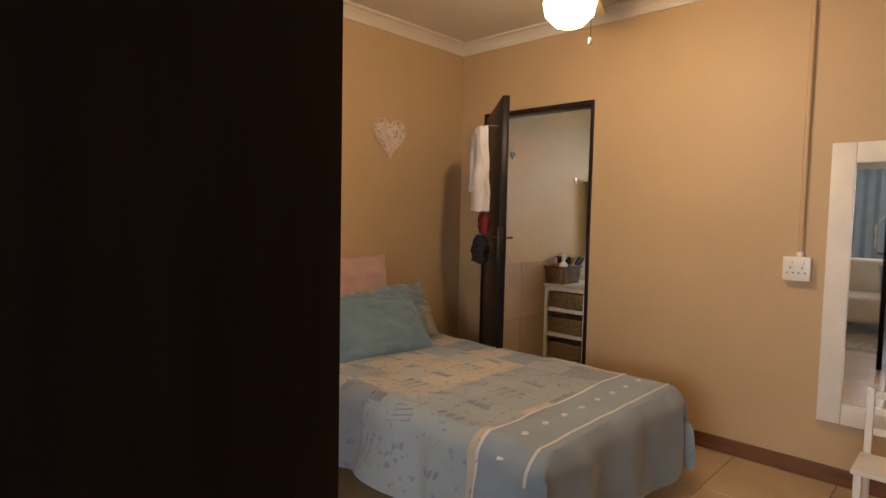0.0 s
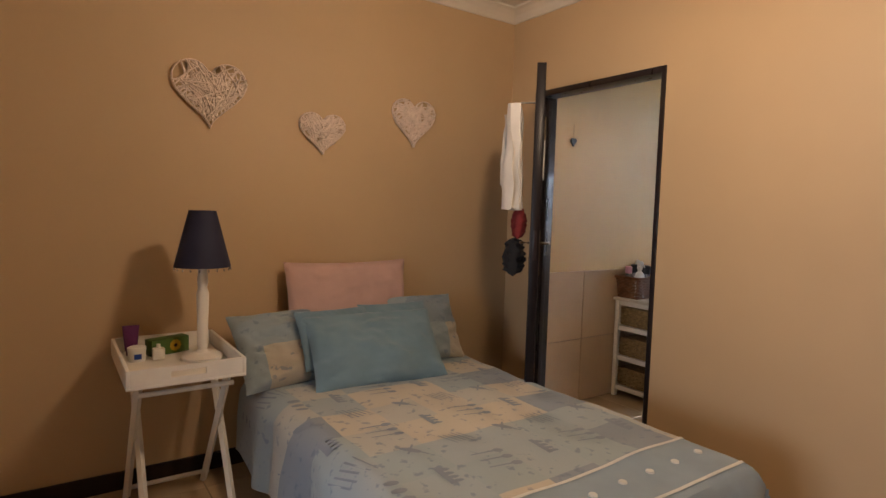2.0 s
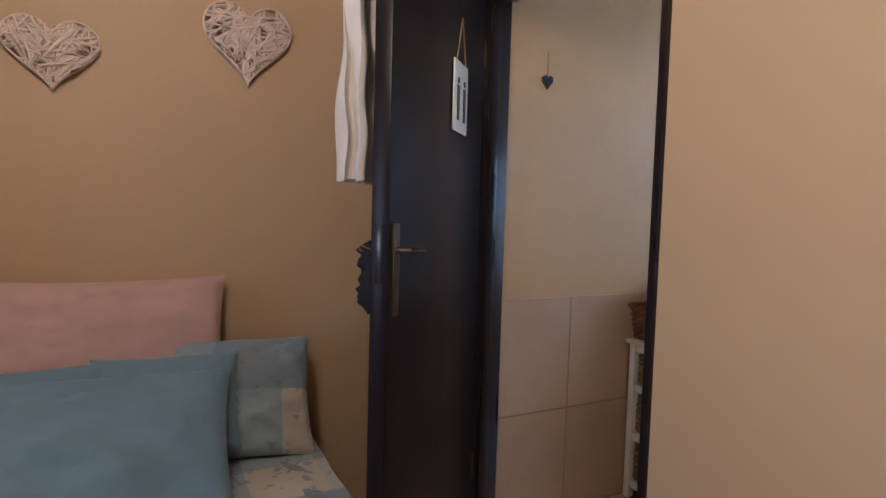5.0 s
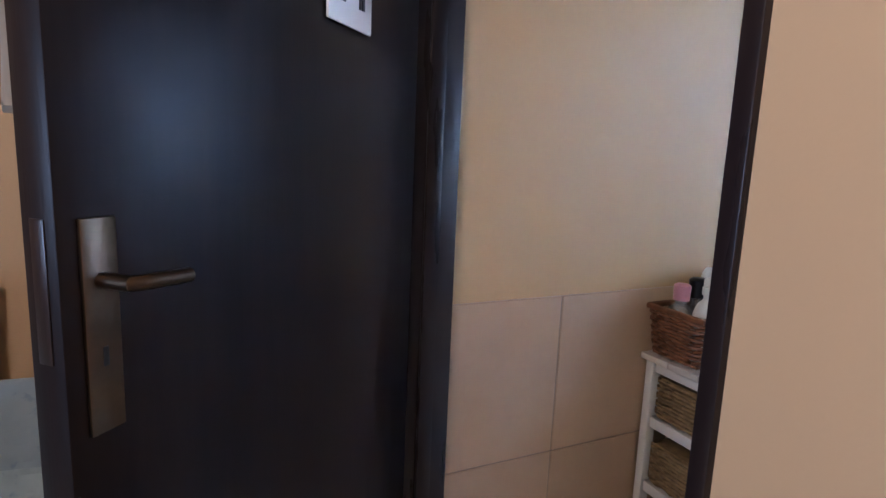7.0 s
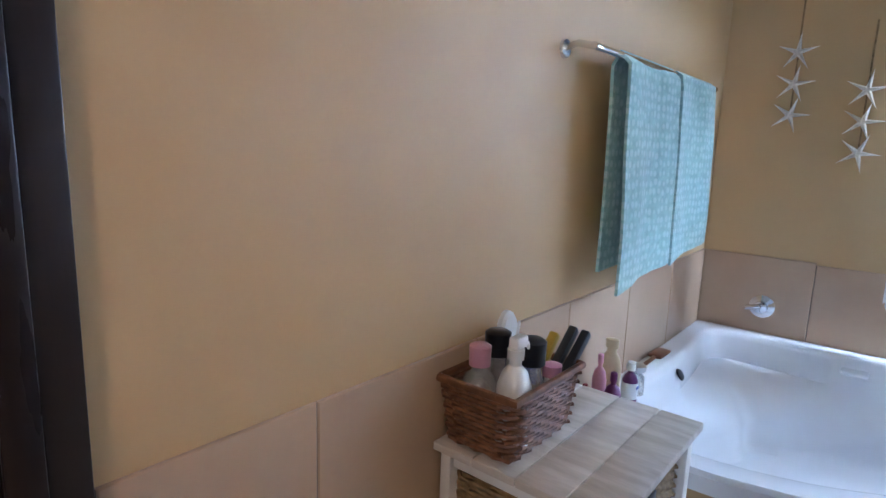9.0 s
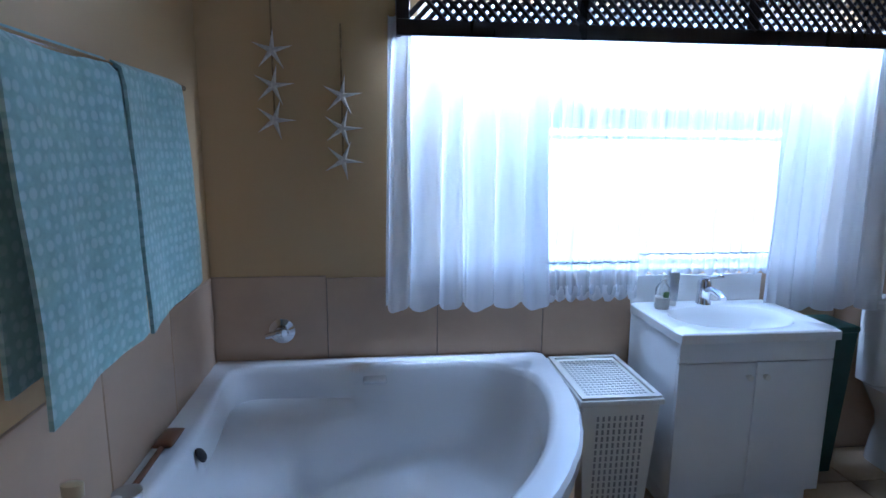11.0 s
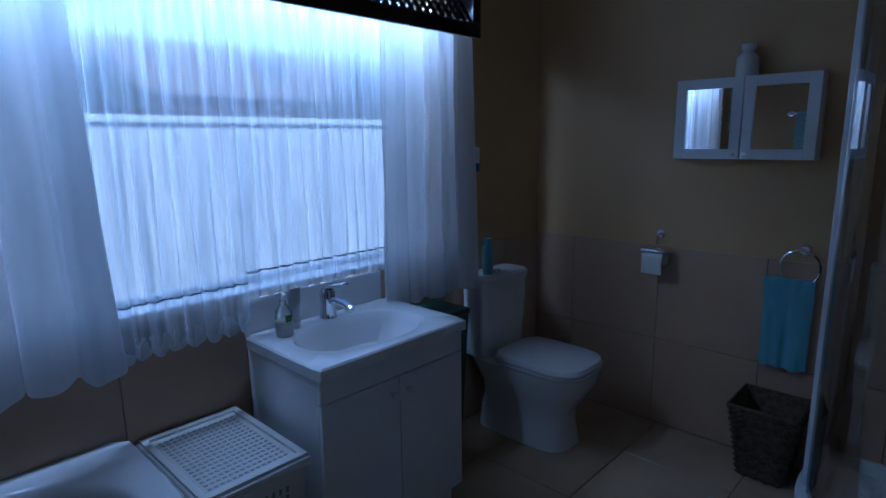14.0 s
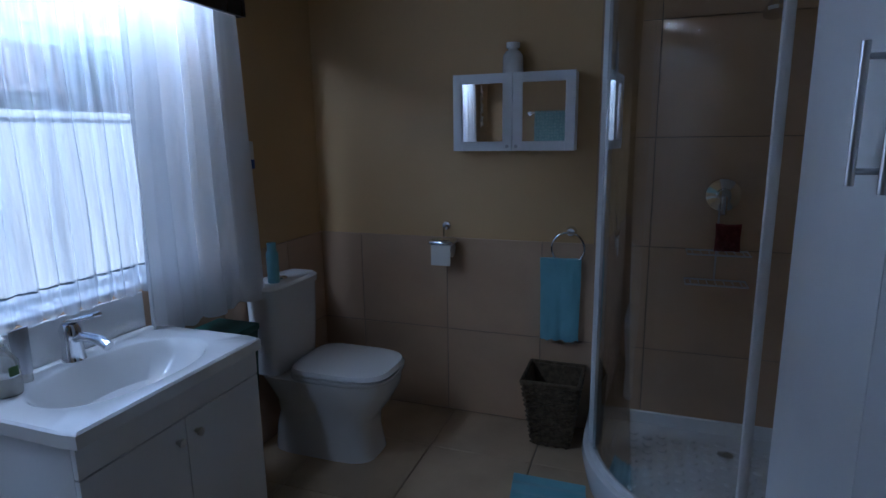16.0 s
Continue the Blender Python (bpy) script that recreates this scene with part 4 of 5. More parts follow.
sd = thing("soap_dispenser", "clear pump soap bottle with white label", "bottle", pose(2.19, 2.80, VZ))
part("bottle", lathe([(0, 0), (0.03, 0), (0.032, 0.01), (0.031, 0.09), (0.014, 0.115), (0.012, 0.13), (0, 0.13)], 24), M_CLEARP, sd)
part("soap", lathe([(0, 0.002), (0.028, 0.002), (0.029, 0.05), (0, 0.05)], 24), M_PLAS, sd)
part("label", rbox(-0.012, -0.0335, 0.055, 0.012, -0.030, 0.08, 0.001), M_GREEN, sd)
part("pump", pipe([(0, 0, 0.13), (0, 0, 0.155), (-0.01, -0.02, 0.156), (-0.012, -0.035, 0.152)], 0.006), M_PLAS, sd)
tt = thing("paste_tube", "grey cosmetic tube standing on its cap", "tube", pose(2.26, 2.84, VZ))
part("cap", lathe([(0, 0), (0.018, 0), (0.018, 0.025), (0, 0.025)], 16), M_PLAS, tt)
part("body", loft([[(0.02 * math.cos(2 * math.pi * k / 16), 0.02 * math.sin(2 * math.pi * k / 16), 0.025) for k in range(16)], [(0.027 * math.cos(2 * math.pi * k / 16), 0.004 * math.sin(2 * math.pi * k / 16), 0.15) for k in range(16)]]), M_STEEL, tt)

wc = thing("toilet", "white ceramic close-coupled toilet with lid closed", "toilet", pose(3.42, YW, 0))


def dshape(w, y0, y1, z, n=40, p=3.0):
    """A rounded plan shape, square at the back and round in front."""
    cy, ry, out = (y0 + y1) / 2, (y1 - y0) / 2, []
    for k in range(n):
        t = 2 * math.pi * k / n
        c, s = math.cos(t), math.sin(t)
        e = 2 / (p if s < 0 else 6)
        out.append((w / 2 * math.copysign(abs(c) ** (2 / 3.6), c), cy + ry * math.copysign(abs(s) ** e, s), z))
    return out


part("pedestal", loft([dshape(0.27, -0.57, -0.06, 0.0, p=4), dshape(0.265, -0.565, -0.06, 0.03, p=4), dshape(0.25, -0.55, -0.07, 0.12, p=4), dshape(0.255, -0.56, -0.09, 0.19), dshape(0.30, -0.615, -0.09, 0.26), dshape(0.35, -0.65, -0.06, 0.33), dshape(0.365, -0.66, -0.02, 0.385)]), M_CERAM, wc)
part("seat", loft([dshape(0.362, -0.66, -0.19, 0.389), dshape(0.37, -0.665, -0.19, 0.396), dshape(0.37, -0.665, -0.19, 0.406)]), M_CERAM, wc)
part("lid", loft([dshape(0.365, -0.66, -0.19, 0.409), dshape(0.372, -0.667, -0.19, 0.418), dshape(0.36, -0.655, -0.2, 0.436), dshape(0.30, -0.60, -0.22, 0.442)]), M_CERAM, wc)
part("cistern", loft([dshape(0.34, -0.165, -0.01, 0.388, p=6), dshape(0.36, -0.175, -0.01, 0.55, p=6), dshape(0.37, -0.18, -0.01, 0.755, p=6)]), M_CERAM, wc)
part("cistern_lid", loft([dshape(0.385, -0.19, -0.005, 0.758, p=6), dshape(0.385, -0.19, -0.005, 0.785, p=6), dshape(0.36, -0.175, -0.012, 0.797, p=6)]), M_CERAM, wc)
part("flush_button", lathe([(0, 0.008), (0.02, 0.007), (0.022, 0)], 20, pose(0, -0.1, 0.797)), M_CHROME, wc)
ac = thing("spray_can", "turquoise aerosol can standing on the cistern", "can", pose(3.34, 2.81, 0.797))
part("can", lathe([(0, 0), (0.026, 0), (0.027, 0.13), (0.02, 0.145), (0, 0.145)], 20), M_AQUA, ac)
part("cap", lathe([(0.02, 0.146), (0.02, 0.18), (0, 0.182)], 20), M_AQUA, ac)
fr2 = thing("air_freshener", "white and blue air freshener fixed to wall", "air freshener", pose(3.35, YW - 0.03, 1.30))
part("body", rbox(-0.03, 0, 0, 0.03, 0.029, 0.12, 0.012, 3), M_PLAS, fr2)
part("badge", rbox(-0.02, -0.004, 0.0, 0.02, 0.002, 0.04, 0.002), M_BLUEP, fr2)

gt = thing("cleaning_tub", "dark green plastic tub between vanity and toilet", "tub", pose(2.945, 2.79, 0))
part("body", loft([[(sx * a, sy * b, z) for sx, sy in ((-1, -1), (1, -1), (1, 1), (-1, 1))] for a, b, z in ((0.085, 0.07, 0.0), (0.115, 0.095, 0.68))]), mat("dark_green_plastic", (0.015, 0.075, 0.055), 0.4, bump=0.0), gt, smooth=False)
part("lid", rbox(-0.122, -0.102, 0.681, 0.122, 0.102, 0.71, 0.008), bpy.data.materials["dark_green_plastic"], gt)

# ---- bathroom: window, pelmet, curtains ----
win = thing("window_1", "white steel window with bars in bathroom wall", "window", kind="structure")
for b in ((WX0, YW + 0.10, WZ0, WX0 + 0.04, YW + 0.14, WZ1), (WX1 - 0.04, YW + 0.10, WZ0, WX1, YW + 0.14, WZ1), (WX0 + 0.0405, YW + 0.10, WZ0, WX1 - 0.0405, YW + 0.14, WZ0 + 0.04),
          (WX0 + 0.0405, YW + 0.10, WZ1 - 0.04, WX1 - 0.0405, YW + 0.14, WZ1), (WX0 + 0.0405, YW + 0.104, 1.78, WX1 - 0.0405, YW + 0.136, 1.81)):
    part("window_frame", boxes(b), M_WHITE, win, smooth=False)
for k in range(9):
    part("burglar_bar", tube(bmesh.new(), (WX0 + 0.2 + k * 0.2, YW + 0.16, 1.81), (WX0 + 0.2 + k * 0.2, YW + 0.16, WZ1), 0.005, 0.005, 6), M_STEEL, win)
part("pane", boxes((WX0 + 0.04, YW + 0.118, WZ0 + 0.04, WX1 - 0.04, YW + 0.121, WZ1 - 0.04)), M_GLASS, win, "clear window glass", False).visible_shadow = False
part("window_sill", rbox(WX0, YW - 0.004, WZ0 + 0.001, WX1, YW + 0.099, WZ0 + 0.018, 0.004), M_WHITE, win)
pel = thing("pelmet", "dark wooden pelmet with lattice front over curtains", "pelmet")
P0, P1, PY, PZ0, PZ1 = 1.03, 3.255, 2.785, 1.90, 2.16
part("bottom_rail", rbox(P0, PY, PZ0, P1, PY + 0.02, PZ0 + 0.06, 0.003), M_DARK, pel)
part("top_rail", rbox(P0, PY, PZ1 - 0.04, P1, PY + 0.02, PZ1, 0.003), M_DARK, pel)
for x in (P0, 1.74, 2.46, P1 - 0.05):
    part("stile", rbox(x, PY + 0.001, PZ0 + 0.0605, x + 0.05, PY + 0.019, PZ1 - 0.0405, 0.002), M_DARK, pel)
for s in (0, 1):
    for k in range(50):
        x = P0 + 0.03 + k * 0.044
        a, b = (x, x + 0.16) if s else (x + 0.16, x)
        if max(a, b) > P1 - 0.02:
            continue
        y = PY + 0.005 + 0.007 * s
        part("lattice_slat", tube(bmesh.new(), (a, y, PZ0 + 0.055), (b, y, PZ1 - 0.038), 0.010, 0.010, 4), M_DARK, pel, smooth=False)
for x in (P0, P1 - 0.018):
    part("return", rbox(x, PY + 0.0205, PZ0, x + 0.018, YW - 0.001, PZ1, 0.002), M_DARK, pel)
part("lid_board", rbox(P0, PY, PZ1 + 0.001, P1, YW - 0.001, PZ1 + 0.016, 0.002), M_DARK, pel)


def curtain(name, label, x0, x1, zb, zt, y, material, folds, depth, seed, sway=0.0, hem=1.0):
    def f(u, v):
        n0 = noise.noise(Vector((u * 4.3, seed * 3.1, 0.3)))
        x = x0 + (x1 - x0) * u + 0.012 * noise.noise(Vector((u * 9, v * 2, seed))) + sway * v * (u - 0.5)
        ph = u * folds * 2 * math.pi + 2.6 * n0 + 0.9 * noise.noise(Vector((u * 5, seed, v * 0.8)))
        amp = depth * (0.45 + 0.55 * v) * (1 + 0.7 * noise.noise(Vector((u * folds * 0.9, seed, 5))))
        s1 = math.sin(ph)
        d = amp * (math.copysign(abs(s1) ** 0.7, s1) + 0.28 * math.sin(2.6 * ph + seed + v)) * 0.85
        x += 0.55 * amp * math.cos(ph)
        zb2 = zb + hem * (0.012 * math.sin(ph + 1) + 0.01 * noise.noise(Vector((u * 6, seed, 2))))
        return (x, y + d, zt + (zb2 - zt) * v)
    bm = sheet(f, max(60, int(folds * 24)), 16)
    return tagged(part(name, bm, material), label, "curtain")


curtain("curtain", "white cotton curtain hanging gathered at the window", 0.99, 1.63, 0.80, 1.98, 2.842, M_CURT, 6, 0.036, 1, 0.06)
curtain("curtain", "white cotton curtain hanging gathered at the window", 2.70, 3.23, 0.76, 1.98, 2.845, M_CURT, 5, 0.034, 2, 0.04)
curtain("sheer_curtain", "sheer white voile curtain with lace hem", 1.56, 2.10, 0.83, 1.98, 2.885, M_SHEER, 10, 0.016, 3)
curtain("sheer_curtain", "sheer white voile curtain tucked behind the splashback", 2.10, 2.76, 0.925, 1.98, 2.89, M_SHEER, 11, 0.014, 4)
M_LACE = sheer("white_lace", (0.88, 0.90, 0.93), 0.12)
curtain("lace_hem", "white lace hem along the voile curtain", 1.56, 2.10, 0.815, 0.875, 2.88, M_LACE, 10, 0.016, 3)
curtain("hem_thread", "thin dark drawn-thread line on voile", 1.56, 2.10, 0.975, 0.981, 2.882, cloth("grey_thread", (0.2, 0.26, 0.3)), 10, 0.016, 3, 0, 0)
curtain("hem_thread", "thin dark drawn-thread line on voile", 2.10, 2.74, 1.01, 1.016, 2.884, cloth("grey_thread", (0.2, 0.26, 0.3)), 11, 0.014, 4, 0, 0)

# ---- bathroom: drawer unit with baskets ----
un = thing("drawer_unit", "white-washed wooden unit with three wicker drawers", "drawer unit")
U0, U1, W0, W1, UZ = 0.262, 0.68, 0.83, 1.352, 0.728
for x in (U0, U1 - 0.035):
    for y in (W0 + 0.012, W1 - 0.05):
        part("leg", rbox(x + 0.003, y, 0, x + 0.036 - 0.004, y + 0.036, UZ - 0.0205, 0.003), M_WHITEP, un)
for k in range(4):
    a = U0 - 0.005 + k * (U1 - U0 + 0.02) / 4
    part("plank", rbox(a, W0 - 0.006, UZ - 0.02, a + (U1 - U0 + 0.02) / 4 - 0.003, W1 + 0.006, UZ, 0.002), M_WASH, un, "white-washed top plank")
for z in (0.05, 0.27, 0.49, 0.672):
    for y in (W0 + 0.016, W1 - 0.044):
        part("rail", rbox(U0 + 0.037, y, z, U1 - 0.038, y + 0.028, z + 0.034, 0.003), M_WHITEP, un)
    for x in (U0 + 0.006, U1 - 0.030):
        part("rail", rbox(x, W0 + 0.05, z, x + 0.024, W1 - 0.052, z + 0.034, 0.003), M_WHITEP, un)


def woven(x0, y0, x1, y1, z0, z1, flare=0.0, pitch=0.012, r=0.0055, stake=0.028, open_top=True):
    """Rows of weave going in and out of stakes round a box."""
    bm = bmesh.new()
    rows = int((z1 - z0) / pitch)
    for j in range(rows):
        z = z0 + r + j * pitch
        g = flare * (z - z0) / (z1 - z0)
        c = [(x0 - g, y0 - g), (x1 + g, y0 - g), (x1 + g, y1 + g), (x0 - g, y1 + g)]
        pts = []
        for (ax, ay), (bx_, by_) in zip(c, c[1:] + c[:1]):
            n = max(2, int(math.hypot(bx_ - ax, by_ - ay) / stake))
            nx, ny = (by_ - ay), -(bx_ - ax)
            ln = math.hypot(nx, ny)
            for k in range(n):
                o = 0.004 * (1 if (k + j) % 2 else -1)
                pts.append((ax + (bx_ - ax) * (k + 0.5) / n + nx / ln * o, ay + (by_ - ay) * (k + 0.5) / n + ny / ln * o, z))
        pipe(pts + pts[:1], r, 5, bm)
    return bm


for z in (0.09, 0.31, 0.53):
    dr = part("wicker_drawer", woven(U0 + 0.04, W0 + 0.026, U1 - 0.026, W1 - 0.05, z, z + 0.135, 0.0, 0.0125, 0.006), M_STRAW, un, "straw wicker drawer")
    part("drawer_lining", boxes((U0 + 0.05, W0 + 0.036, z, U1 - 0.036, W1 - 0.06, z + 0.125)), M_STRAW, dr, smooth=False)
    part("grip", rbox(U1 - 0.027, 1.06, z + 0.085, U1 - 0.016, 1.13, z + 0.112, 0.004), M_BLACK, dr, "dark grip hole")
bk = thing("wicker_basket", "brown wicker basket full of toiletries", "basket")
B0, B1, C0, C1, BZ = 0.272, 0.44, 0.855, 1.12, UZ
part("weave", woven(B0, C0, B1, C1, BZ + 0.002, BZ + 0.145, 0.016, 0.0115, 0.006, 0.022), M_WICK, bk)
part("base", rbox(B0, C0, BZ + 0.001, B1, C1, BZ + 0.012, 0.003), M_WICK, bk)
part("rim", pipe([(B0 - 0.017, C0 - 0.017, BZ + 0.15), (B1 + 0.017, C0 - 0.017, BZ + 0.15), (B1 + 0.017, C1 + 0.017, BZ + 0.15), (B0 - 0.017, C1 + 0.017, BZ + 0.15), (B0 - 0.017, C0 - 0.017, BZ + 0.15)], 0.010, 8), M_WICK, bk)


def flask(name, label, x, y, z, r, h, body, capm, neck=0.45, caph=0.05, lean=0, flat=1.0):
    ob = thing(name, label, "bottle", pose(x, y, z, lean, lean * 0.5, 0))
    s = Matrix.Diagonal((1, flat, 1, 1))
    part("body", lathe([(0, 0), (r, 0), (r * 1.04, 0.01), (r, h * 0.7), (r * 0.75, h * 0.85), (r * neck, h * 0.93), (r * neck, h), (0, h)], 22, s), body, ob)
    part("cap", lathe([(r * neck * 1.35, h), (r * neck * 1.4, h + caph * 0.9), (r * neck, h + caph), (0, h + caph)], 18, s), capm, ob)
    return ob


ZB = BZ + 0.0125
flask("lotion_bottle", "clear lotion bottle with pink cap", 0.318, 0.905, ZB, 0.043, 0.165, M_CLEARP, M_PINKP, 0.42, 0.05)
flask("shampoo_bottle", "clear bottle with tall black cap", 0.308, 0.99, ZB, 0.030, 0.165, M_CLEARP, M_BLACK, 0.75, 0.06)
flask("toner_bottle", "clear toner bottle with black cap", 0.398, 0.995, ZB, 0.033, 0.165, M_CLEARP, M_BLACK, 0.72, 0.06)
sp = flask("spray_bottle", "white spray bottle standing in the basket", 0.405, 0.915, ZB, 0.038, 0.20, M_PLAS, M_PLAS, 0.36, 0.025)
part("nozzle", rbox(-0.013, -0.014, 0.222, 0.013, 0.03, 0.25, 0.006), M_PLAS, sp)
part("trigger", pipe([(0, 0.02, 0.23), (0, 0.045, 0.225), (0, 0.055, 0.205)], 0.005), M_PLAS, sp)
flask("cream_bottle", "small white cream bottle in the basket", 0.415, 1.065, ZB, 0.024, 0.12, M_PLAS, M_PINKP, 0.7, 0.03)
tb = thing("blue_box", "blue carton standing in the basket", "box", pose(0.345, 1.06, ZB + 0.055, 0, 6, 60))
part("carton", rbox(-0.012, -0.035, 0, 0.012, 0.035, 0.115, 0.002), M_BLUEP, tb)
part("label_bar", rbox(0.0125, -0.022, 0.085, 0.0132, 0.022, 0.097, 0.0002), M_PLAS, tb)
brush = thing("hair_brush", "white oval hair brush leaning in basket", "brush", pose(0.285, 1.09, ZB, 8, 0, 0))
part("paddle", loft([[(x, 0.036 * k * math.cos(2 * math.pi * i / 20), 0.20 + 0.056 * k * math.sin(2 * math.pi * i / 20)) for i in range(20)] for x, k in ((-0.012, 0.8), (-0.006, 1.0), (0.006, 1.0), (0.013, 0.85))]), M_PLAS, brush)
part("handle", tube(bmesh.new(), (0, 0, 0.0), (0, 0, 0.15), 0.008, 0.011), M_PLAS, brush)
comb = tagged(part("comb", rbox(-0.003, -0.014, 0, 0.003, 0.014, 0.20, 0.002), M_PLAS), "white comb leaning among the bottles", "comb")
comb.matrix_world = pose(0.36, 0.955, ZB + 0.06, -18, 6, 30)
for x, y, mm, nm, tl in ((0.40, 1.05, M_BLACK, "black hair straightener leaning in basket", 44), (0.425, 1.06, M_BLACK, "black hair curler leaning in basket", 48), (0.37, 1.05, M_YELLOW, "yellow comb handle leaning in basket", 38)):
    st = tagged(part("styling_tool", rbox(-0.012, -0.013, 0, 0.012, 0.013, 0.225 if mm is M_BLACK else 0.19, 0.006, 2), mm), nm, "hair tool")
    st.matrix_world = pose(x, y - 0.03, ZB + 0.05, -tl, 4, 0)
# on the bath ledge
LZ = RZ
flask("bubble_bath", "cream bottle of bubble bath on bath rim", 0.335, 1.62, LZ, 0.036, 0.205, M_CREAMP, M_CREAMP, 0.45, 0.03, 0, 0.6)
oil = flask("bath_oil", "small purple bottle with white label", 0.375, 1.70, LZ, 0.025, 0.115, M_PURPLE, M_PLAS, 0.4, 0.03)
part("label", lathe([(0.0265, 0.02), (0.0265, 0.075)], 22), M_PLAS, oil, "white paper label")
part("label_bar", rbox(0.0262, -0.012, 0.055, 0.0275, 0.012, 0.065, 0.0003), M_BLUEP, oil)
flask("glass_jar", "small clear glass jar with silver lid", 0.36, 1.79, LZ, 0.030, 0.085, M_CLEARP, M_STEEL, 0.8, 0.02)
flask("pink_tube", "slim pink bottle on the bath rim", 0.33, 1.55, LZ, 0.022, 0.17, M_PINKP, M_PINKP, 0.3, 0.03)
flask("purple_tube", "purple bottle standing on the bath rim", 0.385, 1.53, LZ, 0.026, 0.13, M_PURPLE, M_PURPLE, 0.3, 0.03)
tubb = thing("clear_caddy", "clear plastic caddy holding small toiletries", "caddy", pose(0.36, 1.44, 0.728 - 0.728 + LZ))
part("tub", loft([[(sx * a, sy * b, z) for sx, sy in ((-1, -1), (1, -1), (1, 1), (-1, 1))] for a, b, z in ((0.05, 0.035, 0), (0.06, 0.045, 0.09), (0.056, 0.041, 0.09), (0.046, 0.031, 0.004))], True), M_CLEARP, tubb, smooth=False)
part("red_stick", tube(bmesh.new(), (-0.02, 0, 0.005), (-0.03, 0.01, 0.13), 0.008), M_RED, tubb)
part("green_stick", tube(bmesh.new(), (0.01, -0.01, 0.005), (0.015, -0.02, 0.11), 0.008), M_GREEN, tubb)
bb = thing("back_brush", "wooden back brush lying on the bath rim", "brush", pose(0.30, 2.05, LZ + 0.012, 0, 0, 0))
part("handle", tube(bmesh.new(), (0, -0.2, 0), (0, 0.1, 0.004), 0.009, 0.008), M_SKIRT, bb)
part("head", pillow(0.06, 0.12, 0.03, 2, 0.0), M_SKIRT, bb).location = (0, 0.16, 0.006)

# ---- bathroom: rail, towels, starfish ----
rl = thing("towel_rail", "chrome towel rail fixed to cream wall", "towel rail")
RX, RZZ = 0.335, 1.655
part("bar", tube(bmesh.new(), (RX, 1.32, RZZ), (RX, 2.46, RZZ), 0.010), M_CHROME, rl)
for y in (1.33, 2.45):
    part("bracket", pipe([(XL, y, RZZ), (XL + 0.04, y, RZZ + 0.012), (RX, y, RZZ)], 0.009), M_CHROME, rl)
    part("rose", tube(bmesh.new(), (XL, y, RZZ), (XL + 0.008, y, RZZ), 0.026, 0.024, 20), M_CHROME, rl)


def rail_towel(label, y0, y1, zf, zb, seed):
    def f(u, v):
        s = v * (2 * RZZ - zf - zb)
        y = y0 + (y1 - y0) * u + 0.01 * noise.noise(Vector((v * 3, seed, u)))
        wob = 0.008 * math.sin(u * 7 + seed) + 0.006 * noise.noise(Vector((u * 5, v * 5, seed)))
        if s < RZZ - zb - 0.02:
            return (RX - 0.022 - abs(wob) * 0.6, y, zb + s + 0.02 * u)
        if s > RZZ - zb + 0.02:
            k = s - (RZZ - zb)
            return (RX + 0.022 + wob + 0.02 * min(1, k * 2), y, RZZ - k + 0.045 * (u - 0.5) * min(1, k * 2))
        a = (s - (RZZ - zb)) / 0.02
        return (RX + 0.022 * math.sin(a * math.pi / 2), y, RZZ + 0.016 * math.cos(a * math.pi / 2))
    return tagged(part("towel", sheet(f, 24, 60, 0.009), M_TOWEL), label, "towel", "towels on the rail")


rail_towel("mint green dotted towel folded over the rail", 1.50, 1.93, 0.99, 1.03, 1)
rail_towel("mint green dotted towel folded over the rail", 1.96, 2.38, 1.02, 1.06, 2)


def starfish(r):
    pts = []
    for k in range(10):
        a = math.pi / 2 + math.pi * k / 5
        q = r if k % 2 == 0 else r * 0.20
        pts.append((q * math.cos(a), q * math.sin(a)))
    return loft([[(x * 0.92, 0.0, z * 0.92) for x, z in pts], [(x, -0.005, z) for x, z in pts], [(x * 0.5, -0.016, z * 0.5) for x, z in pts]])


for sx, zs, top in ((0.54, (1.85, 1.715, 1.58), 2.15), (0.81, (1.68, 1.55, 1.42), 1.96)):
    ob = thing("starfish_string", "three dried starfish hanging on a cord", "ornament", pose(sx, YW - 0.004, 0), "starfish strings on the wall")
    part("cord", tube(bmesh.new(), (0, -0.006, zs[-1]), (0, -0.006, top), 0.004, 0.004, 6), M_STRAW, ob)
    for k, z in enumerate(zs):
        part("starfish", starfish(0.085), M_STAR, ob).matrix_local = pose(0, -0.008, z, 0, 7 * (k - 1) + sx * 20)

# ---- bathroom: toilet wall ----
cb = thing("mirror_cabinet", "white wall cabinet with two mirrored doors", "cabinet")
A0, A1, Z0, Z1, CX = 1.563, 2.115, 1.36, 1.70, 3.822
part("carcass", rbox(CX + 0.019, A0, Z0, XT - 0.001, A1, Z1, 0.003), M_WHITE, cb)
am = (A0 + A1) / 2
